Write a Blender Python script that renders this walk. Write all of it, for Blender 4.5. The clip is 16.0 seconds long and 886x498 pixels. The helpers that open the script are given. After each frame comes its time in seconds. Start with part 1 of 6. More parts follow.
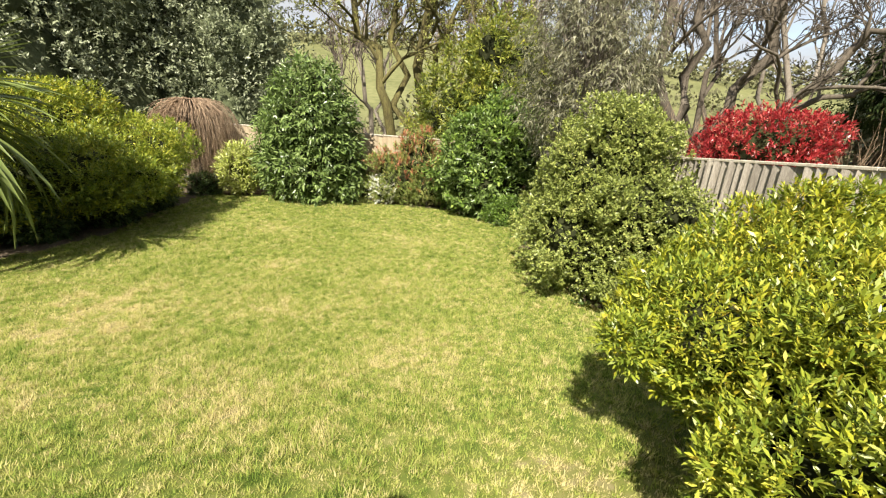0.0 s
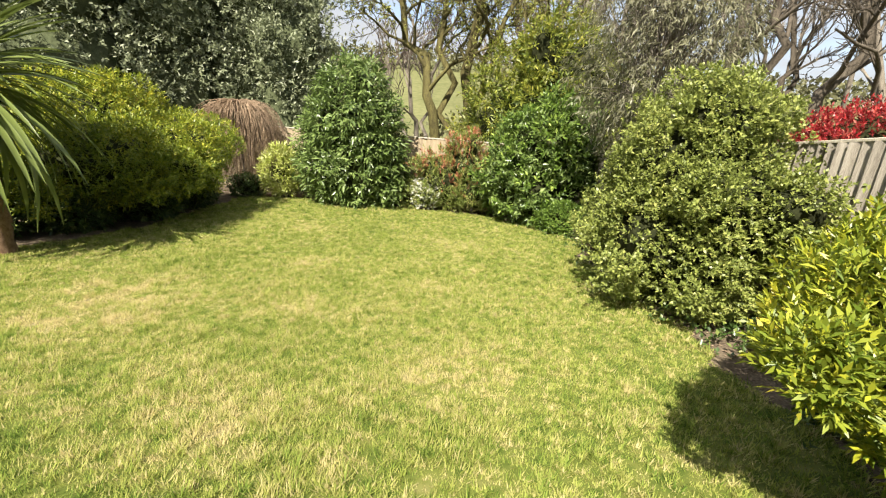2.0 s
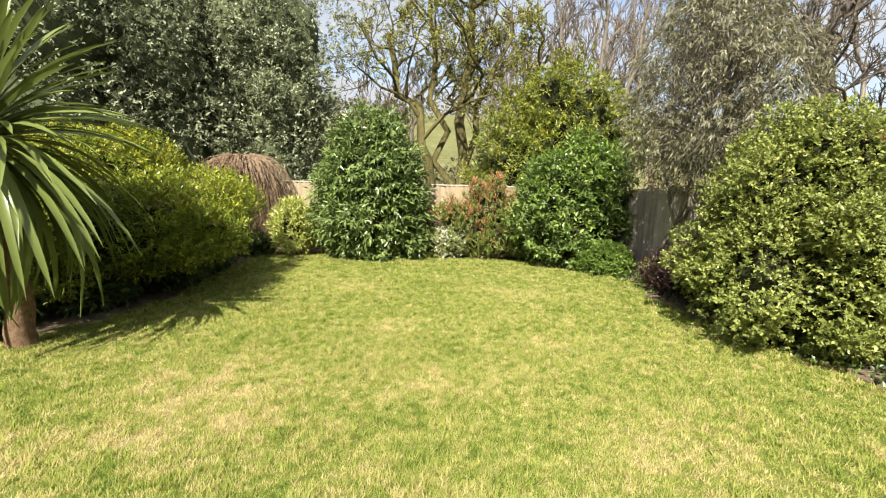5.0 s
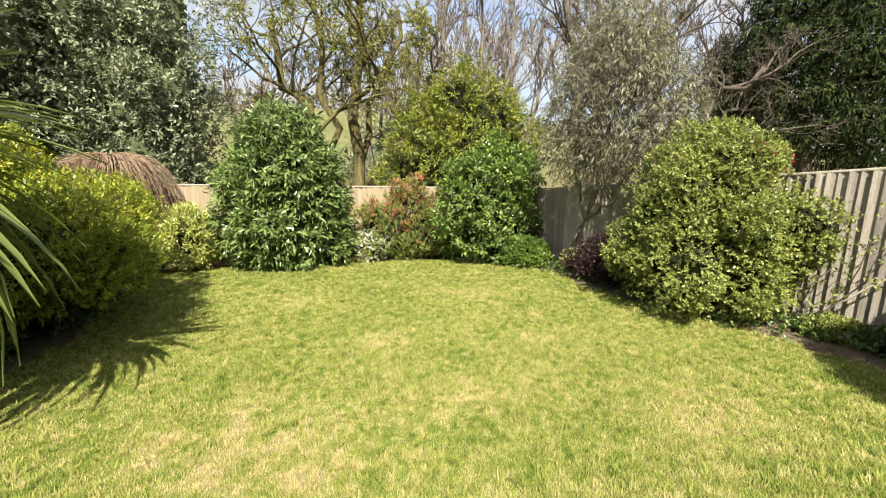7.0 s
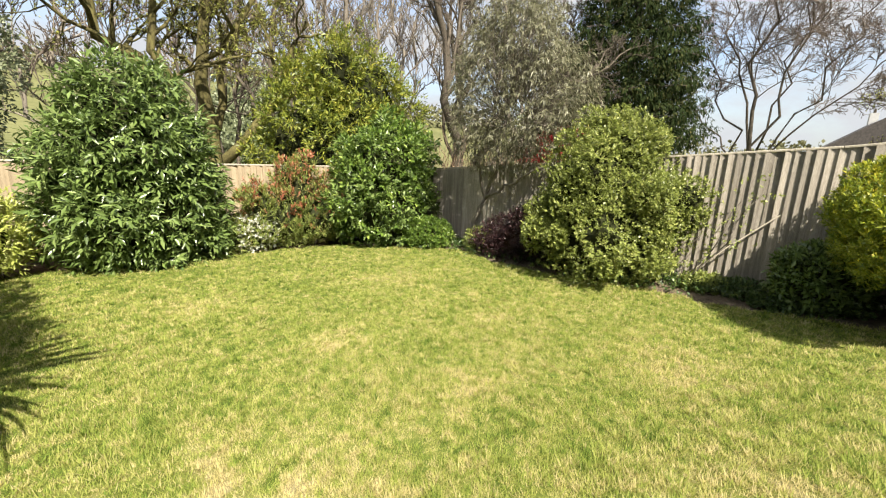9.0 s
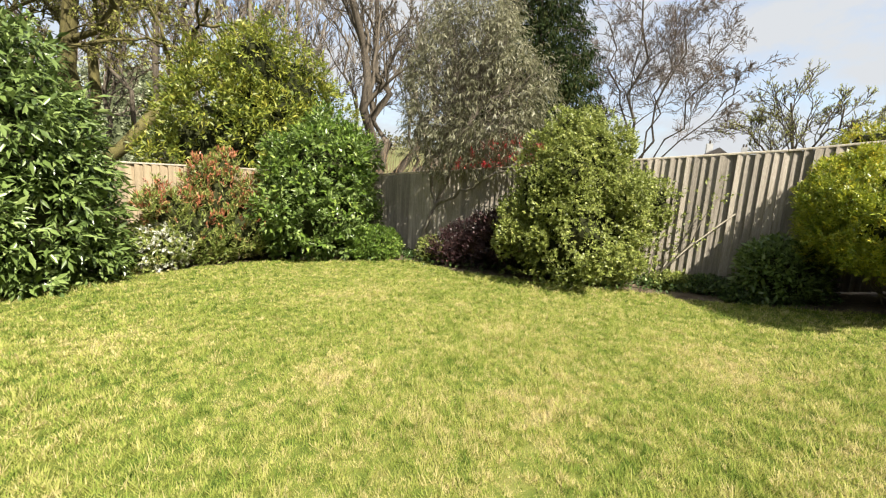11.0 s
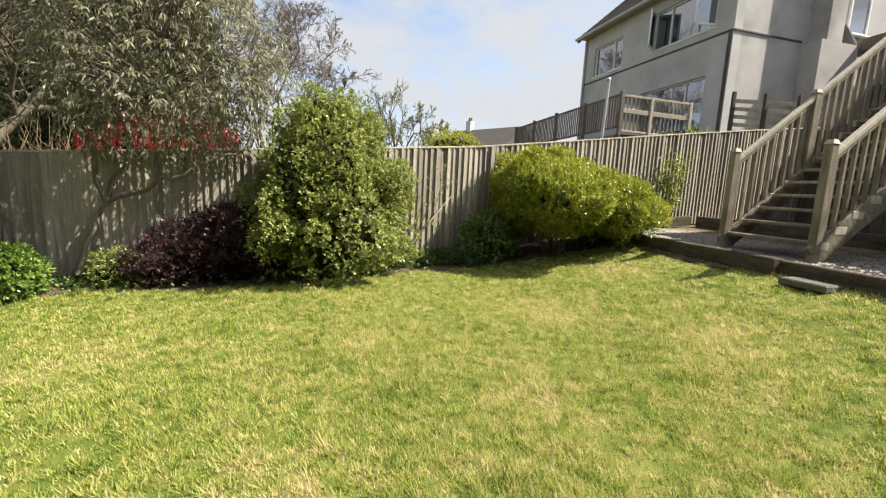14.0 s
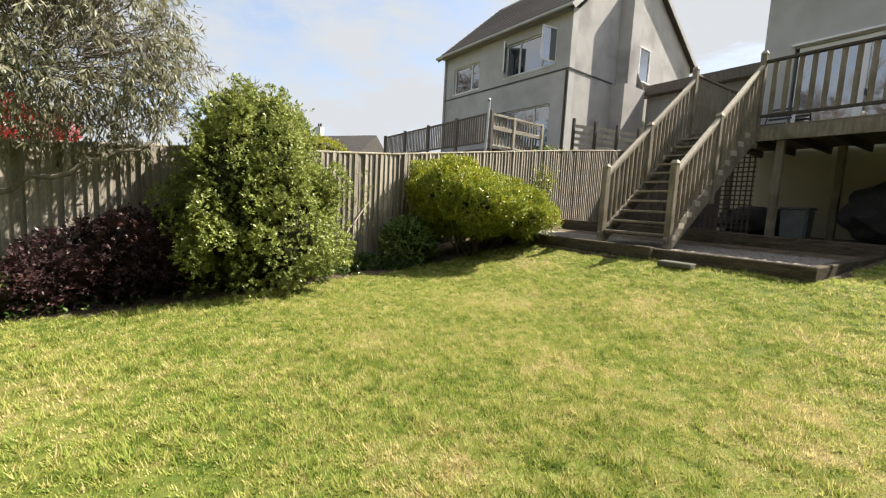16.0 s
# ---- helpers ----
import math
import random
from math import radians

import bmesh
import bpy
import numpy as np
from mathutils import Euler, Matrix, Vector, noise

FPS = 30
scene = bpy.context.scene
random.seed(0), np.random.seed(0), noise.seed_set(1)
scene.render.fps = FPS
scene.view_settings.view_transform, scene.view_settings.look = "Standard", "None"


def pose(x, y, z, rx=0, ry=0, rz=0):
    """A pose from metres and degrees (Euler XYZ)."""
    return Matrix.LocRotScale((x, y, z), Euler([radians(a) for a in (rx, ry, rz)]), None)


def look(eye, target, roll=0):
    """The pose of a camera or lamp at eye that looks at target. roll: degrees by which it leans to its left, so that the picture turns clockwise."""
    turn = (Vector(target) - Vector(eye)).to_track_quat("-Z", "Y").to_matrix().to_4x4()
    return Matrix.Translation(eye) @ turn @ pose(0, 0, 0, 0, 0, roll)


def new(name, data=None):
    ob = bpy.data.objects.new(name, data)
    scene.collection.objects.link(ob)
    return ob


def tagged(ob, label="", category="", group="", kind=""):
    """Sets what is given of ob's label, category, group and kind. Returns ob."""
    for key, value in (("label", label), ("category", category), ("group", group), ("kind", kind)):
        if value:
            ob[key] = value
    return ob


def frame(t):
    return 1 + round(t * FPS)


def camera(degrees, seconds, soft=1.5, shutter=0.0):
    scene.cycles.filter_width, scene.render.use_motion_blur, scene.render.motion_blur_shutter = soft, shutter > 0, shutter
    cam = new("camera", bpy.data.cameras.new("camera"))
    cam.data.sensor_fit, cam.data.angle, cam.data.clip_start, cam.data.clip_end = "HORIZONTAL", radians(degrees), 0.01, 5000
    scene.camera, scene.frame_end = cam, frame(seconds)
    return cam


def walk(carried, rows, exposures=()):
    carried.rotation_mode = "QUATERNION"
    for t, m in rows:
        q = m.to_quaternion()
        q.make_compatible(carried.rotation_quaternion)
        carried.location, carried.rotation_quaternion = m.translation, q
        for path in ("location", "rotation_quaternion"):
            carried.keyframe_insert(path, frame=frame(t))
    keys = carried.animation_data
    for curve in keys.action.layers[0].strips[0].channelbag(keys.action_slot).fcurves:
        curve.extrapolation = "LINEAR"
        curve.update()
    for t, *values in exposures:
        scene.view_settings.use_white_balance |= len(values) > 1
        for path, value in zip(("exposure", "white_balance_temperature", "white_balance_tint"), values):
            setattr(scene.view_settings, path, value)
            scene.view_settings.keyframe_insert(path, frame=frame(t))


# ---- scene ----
cam = camera(93.5, 16.0, soft=1.2)
PATH = [
    (0, (0.024, -0.026, 1.489), (0.011, 1.863, 0.833), 3.4),
    (0.5, (-0.003, 0.099, 1.394), (-0.043, 1.991, 0.749), 3.7),
    (1, (-0.083, 0.281, 1.242), (-0.162, 2.178, 0.613), 3.9),
    (1.5, (-0.097, 0.448, 1.103), (-0.241, 2.347, 0.493), 3.6),
    (2, (-0.076, 0.607, 1.026), (-0.286, 2.509, 0.442), 3.5),
    (2.5, (-0.142, 0.758, 0.882), (-0.409, 2.663, 0.333), 3.3),
    (3, (-0.309, 0.885, 0.826), (-0.6, 2.797, 0.317), 3.4),
    (3.5, (-0.677, 0.947, 0.76), (-0.95, 2.873, 0.295), 3.4),
    (3.7, (-0.819, 0.957, 0.773), (-1.078, 2.888, 0.323), 3.4),
    (5.8, (-2.292, 0.966, 1.029), (-2.105, 2.926, 0.68), 0.2),
    (6, (-2.44, 0.99, 1.04), (-2.191, 2.943, 0.689), 0.4),
    (6.5, (-2.802, 1.079, 1.059), (-2.387, 3.002, 0.697), 0.5),
    (7, (-3.083, 1.202, 1.049), (-2.49, 3.074, 0.671), 0.8),
    (7.5, (-3.345, 1.325, 1.077), (-2.573, 3.126, 0.677), 1.1),
    (8, (-3.603, 1.503, 1.045), (-2.656, 3.214, 0.622), 1.6),
    (8.5, (-3.788, 1.718, 1.018), (-2.693, 3.333, 0.578), 1.9),
    (8.7, (-3.848, 1.833, 1.013), (-2.702, 3.411, 0.565), 1.9),
    (10.8, (-4.213, 3.07, 0.598), (-2.708, 4.341, 0.254), 3.2),
    (11, (-4.239, 3.21, 0.622), (-2.681, 4.417, 0.283), 3.0),
    (11.5, (-4.254, 3.542, 0.547), (-2.545, 4.534, 0.239), 2.6),
    (12, (-4.265, 3.888, 0.552), (-2.41, 4.581, 0.269), 2.5),
    (12.5, (-4.215, 4.254, 0.562), (-2.266, 4.612, 0.297), 2.4),
    (13, (-4.218, 4.664, 0.552), (-2.236, 4.704, 0.282), 2.4),
    (13.5, (-4.18, 5.035, 0.485), (-2.212, 4.811, 0.208), 2.5),
    (14, (-4.15, 5.345, 0.461), (-2.221, 4.906, 0.172), 2.8),
    (14.5, (-4.131, 5.636, 0.449), (-2.253, 5.013, 0.164), 3.1),
    (15, (-4.057, 5.966, 0.391), (-2.242, 5.17, 0.126), 3.4),
    (15.5, (-3.974, 6.31, 0.362), (-2.236, 5.348, 0.127), 3.2),
    (16, (-3.896, 6.656, 0.342), (-2.247, 5.545, 0.129), 3.0),
]
walk(cam, [(t, look(eye, target, roll)) for t, eye, target, roll in PATH], [(0.0, 1.42), (16.0, 1.38)])

# ---- world and sun ----
SUN_AZ, SUN_EL = radians(15.0), radians(49.5)      # heading of the light from +y towards +x, and its height
world = bpy.data.worlds.new("world")
scene.world = world
world.use_nodes = True
wn, wl = world.node_tree.nodes, world.node_tree.links
sky = wn.new("ShaderNodeTexSky")
sky.sky_type, sky.sun_disc = "NISHITA", False
sky.sun_elevation, sky.sun_rotation = SUN_EL, SUN_AZ + math.pi
sky.air_density, sky.dust_density, sky.ozone_density = 1.0, 2.0, 1.0
wc = wn.new("ShaderNodeTexCoord")
wm = wn.new("ShaderNodeMapping")
wm.inputs["Scale"].default_value = (0.8, 1.5, 3.4)
wz = wn.new("ShaderNodeTexNoise")
wz.inputs["Scale"].default_value, wz.inputs["Detail"].default_value, wz.inputs["Roughness"].default_value = 2.6, 9, 0.62
wr = wn.new("ShaderNodeValToRGB")
wr.color_ramp.elements[0].position, wr.color_ramp.elements[1].position = 0.27, 0.57
wx = wn.new("ShaderNodeMix")
wx.data_type = "RGBA"
wx.inputs[7].default_value = (2.85, 2.95, 3.08, 1)
wl.new(wc.outputs["Generated"], wm.inputs["Vector"])
wl.new(wm.outputs["Vector"], wz.inputs["Vector"])
wl.new(wz.outputs["Fac"], wr.inputs["Fac"])
wl.new(wr.outputs["Color"], wx.inputs[0])
wl.new(sky.outputs["Color"], wx.inputs[6])
wl.new(wx.outputs[2], wn["Background"].inputs["Color"])
wn["Background"].inputs["Strength"].default_value = 0.10

sun = new("sun", bpy.data.lights.new("sun", "SUN"))
sun.data.energy, sun.data.angle, sun.data.color = 5.0, radians(0.6), (1.0, 0.93, 0.80)
sun.matrix_world = look((0, 0, 30), (math.sin(SUN_AZ) * 10, math.cos(SUN_AZ) * 10, 30 - 10 * math.tan(SUN_EL)))

# ---- materials ----
rng = np.random.default_rng(7)


def nodes_of(name):
    m = bpy.data.materials.new(name)
    m.use_nodes = True
    n, l = m.node_tree.nodes, m.node_tree.links
    return m, n, l, n["Principled BSDF"]


def surf(name, c1, c2, scale=6.0, rough=0.8, bump=0.25, fine=60.0, stretch=(1, 1, 1), spread=0.15, metal=0.0, stain=None):
    """Two-tone surface with a coarse and a fine grain, a bump, and some change from piece to piece."""
    m, n, l, b = nodes_of(name)
    tc = n.new("ShaderNodeTexCoord")
    mp = n.new("ShaderNodeMapping")
    mp.inputs["Scale"].default_value = stretch
    info = n.new("ShaderNodeObjectInfo")
    off = n.new("ShaderNodeVectorMath")
    off.operation = "MULTIPLY_ADD"
    off.inputs[1].default_value = (7, 7, 7)
    l.new(info.outputs["Random"], off.inputs[0])
    l.new(tc.outputs["Object"], off.inputs[2])
    l.new(off.outputs[0], mp.inputs["Vector"])
    a, f = n.new("ShaderNodeTexNoise"), n.new("ShaderNodeTexNoise")
    a.inputs["Scale"].default_value, a.inputs["Detail"].default_value = scale, 6
    f.inputs["Scale"].default_value, f.inputs["Detail"].default_value = fine, 4
    l.new(mp.outputs["Vector"], a.inputs["Vector"])
    l.new(mp.outputs["Vector"], f.inputs["Vector"])
    add = n.new("ShaderNodeMath")
    add.operation = "MULTIPLY_ADD"
    add.inputs[1].default_value = 0.55
    l.new(f.outputs["Fac"], add.inputs[0])
    half = n.new("ShaderNodeMath")
    half.operation = "MULTIPLY"
    half.inputs[1].default_value = 0.5
    l.new(a.outputs["Fac"], half.inputs[0])
    l.new(half.outputs[0], add.inputs[2])
    r = n.new("ShaderNodeValToRGB")
    r.color_ramp.elements[0].position, r.color_ramp.elements[1].position = 0.38, 0.68
    r.color_ramp.elements[0].color, r.color_ramp.elements[1].color = (*c1, 1), (*c2, 1)
    l.new(add.outputs[0], r.inputs["Fac"])
    col = r.outputs["Color"]
    if stain:
        s = n.new("ShaderNodeTexNoise")
        s.inputs["Scale"].default_value, s.inputs["Detail"].default_value = stain[1], 7
        l.new(tc.outputs["Object"], s.inputs["Vector"])
        sr = n.new("ShaderNodeValToRGB")
        sr.color_ramp.elements[0].position, sr.color_ramp.elements[1].position = 0.5, 0.72
        l.new(s.outputs["Fac"], sr.inputs["Fac"])
        sm = n.new("ShaderNodeMix")
        sm.data_type = "RGBA"
        sm.inputs[7].default_value = (*stain[0], 1)
        l.new(sr.outputs["Color"], sm.inputs[0])
        l.new(col, sm.inputs[6])
        col = sm.outputs[2]
    hsv = n.new("ShaderNodeHueSaturation")
    mr = n.new("ShaderNodeMapRange")
    mr.inputs["To Min"].default_value, mr.inputs["To Max"].default_value = 1 - spread, 1 + spread
    l.new(info.outputs["Random"], mr.inputs["Value"])
    l.new(mr.outputs[0], hsv.inputs["Value"])
    l.new(col, hsv.inputs["Color"])
    l.new(hsv.outputs["Color"], b.inputs["Base Color"])
    b.inputs["Specular IOR Level"].default_value = 0.1 if rough >= 0.9 else 0.4
    b.inputs["Roughness"].default_value, b.inputs["Metallic"].default_value = rough, metal
    if bump:
        bp = n.new("ShaderNodeBump")
        bp.inputs["Strength"].default_value, bp.inputs["Distance"].default_value = bump, 0.01
        l.new(add.outputs[0], bp.inputs["Height"])
        l.new(bp.outputs["Normal"], b.inputs["Normal"])
    return m


def leafy(name, c1, c2, c3=None, rough=0.45, through_light=0.3, patch=0.0):
    """Leaf material: each leaf takes its own tone between the colours; light passes through in part."""
    m, n, l, b = nodes_of(name)
    g = n.new("ShaderNodeNewGeometry")
    r = n.new("ShaderNodeValToRGB")
    e = r.color_ramp.elements
    e[0].color, e[1].color = (*c1, 1), (*c2, 1)
    if c3:
        e.new(0.8).color = (*c2, 1)
        e[2].color = (*c3, 1)
    fac = g.outputs["Random Per Island"]
    if patch:
        tc, nz = n.new("ShaderNodeTexCoord"), n.new("ShaderNodeTexNoise")
        nz.inputs["Scale"].default_value = 1.6
        l.new(tc.outputs["Object"], nz.inputs["Vector"])
        ma = n.new("ShaderNodeMath")
        ma.operation = "MULTIPLY_ADD"
        ma.inputs[1].default_value = patch * 2
        l.new(nz.outputs["Fac"], ma.inputs[0])
        mb = n.new("ShaderNodeMath")
        mb.operation = "SUBTRACT"
        mb.inputs[1].default_value = patch
        l.new(fac, mb.inputs[0])
        l.new(mb.outputs[0], ma.inputs[2])
        fac = ma.outputs[0]
    l.new(fac, r.inputs["Fac"])
    l.new(r.outputs["Color"], b.inputs["Base Color"])
    b.inputs["Roughness"].default_value = rough
    b.inputs["Specular IOR Level"].default_value = 0.08 if rough > 0.7 else 0.45
    t = n.new("ShaderNodeBsdfTranslucent")
    l.new(r.outputs["Color"], t.inputs["Color"])
    mx = n.new("ShaderNodeMixShader")
    mx.inputs["Fac"].default_value = through_light
    l.new(b.outputs["BSDF"], mx.inputs[1])
    l.new(t.outputs["BSDF"], mx.inputs[2])
    l.new(mx.outputs[0], n["Material Output"].inputs["Surface"])
    return m


def grassy(name, blade):
    """Lawn colour from the straw amount laid down with the lawn: green where it thrives, tan where it is dry. The sheet
    is darkened as shade between blades.
    """
    m, n, l, b = nodes_of(name)
    at = n.new("ShaderNodeAttribute")
    at.attribute_name = "straw"
    nz = n.new("ShaderNodeTexNoise")
    tc = n.new("ShaderNodeTexCoord")
    nz.inputs["Scale"].default_value, nz.inputs["Detail"].default_value = 14.0, 6
    l.new(tc.outputs["Object"], nz.inputs["Vector"])
    g = n.new("ShaderNodeNewGeometry")
    ma = n.new("ShaderNodeMath")
    ma.operation = "MULTIPLY_ADD"
    ma.inputs[1].default_value = 0.36 if blade else 0.0
    l.new(g.outputs["Random Per Island"], ma.inputs[0])
    l.new(at.outputs["Fac"], ma.inputs[2])
    mb = n.new("ShaderNodeMath")
    mb.operation = "MULTIPLY_ADD"
    mb.inputs[1].default_value = 0.5
    l.new(nz.outputs["Fac"], mb.inputs[0])
    l.new(ma.outputs[0], mb.inputs[2])
    r = n.new("ShaderNodeValToRGB")
    e = r.color_ramp.elements
    e[0].position, e[1].position = 0.22, 1.08
    # The sheet takes a darker copy, painting the shade between the blades.
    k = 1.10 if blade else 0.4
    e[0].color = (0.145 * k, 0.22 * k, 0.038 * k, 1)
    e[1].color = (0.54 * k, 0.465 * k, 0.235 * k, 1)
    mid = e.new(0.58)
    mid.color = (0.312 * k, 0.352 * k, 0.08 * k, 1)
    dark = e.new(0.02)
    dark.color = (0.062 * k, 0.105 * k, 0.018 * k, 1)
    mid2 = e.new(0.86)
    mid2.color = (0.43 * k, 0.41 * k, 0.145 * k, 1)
    l.new(mb.outputs[0], r.inputs["Fac"])
    l.new(r.outputs["Color"], b.inputs["Base Color"])
    b.inputs["Roughness"].default_value, b.inputs["Specular IOR Level"].default_value = 0.7, 0.08
    if blade:
        t = n.new("ShaderNodeBsdfTranslucent")
        l.new(r.outputs["Color"], t.inputs["Color"])
        mx = n.new("ShaderNodeMixShader")
        mx.inputs["Fac"].default_value = 0.5
        l.new(b.outputs["BSDF"], mx.inputs[1])
        l.new(t.outputs["BSDF"], mx.inputs[2])
        l.new(mx.outputs[0], n["Material Output"].inputs["Surface"])
    return m


def glassy(name, tint, mirror):
    """A window pane over a dark room: smooth and reflecting."""
    m, n, l, b = nodes_of(name)
    b.inputs["Base Color"].default_value = (*tint, 1)
    b.inputs["Roughness"].default_value = 0.03
    b.inputs["IOR"].default_value = mirror
    return m


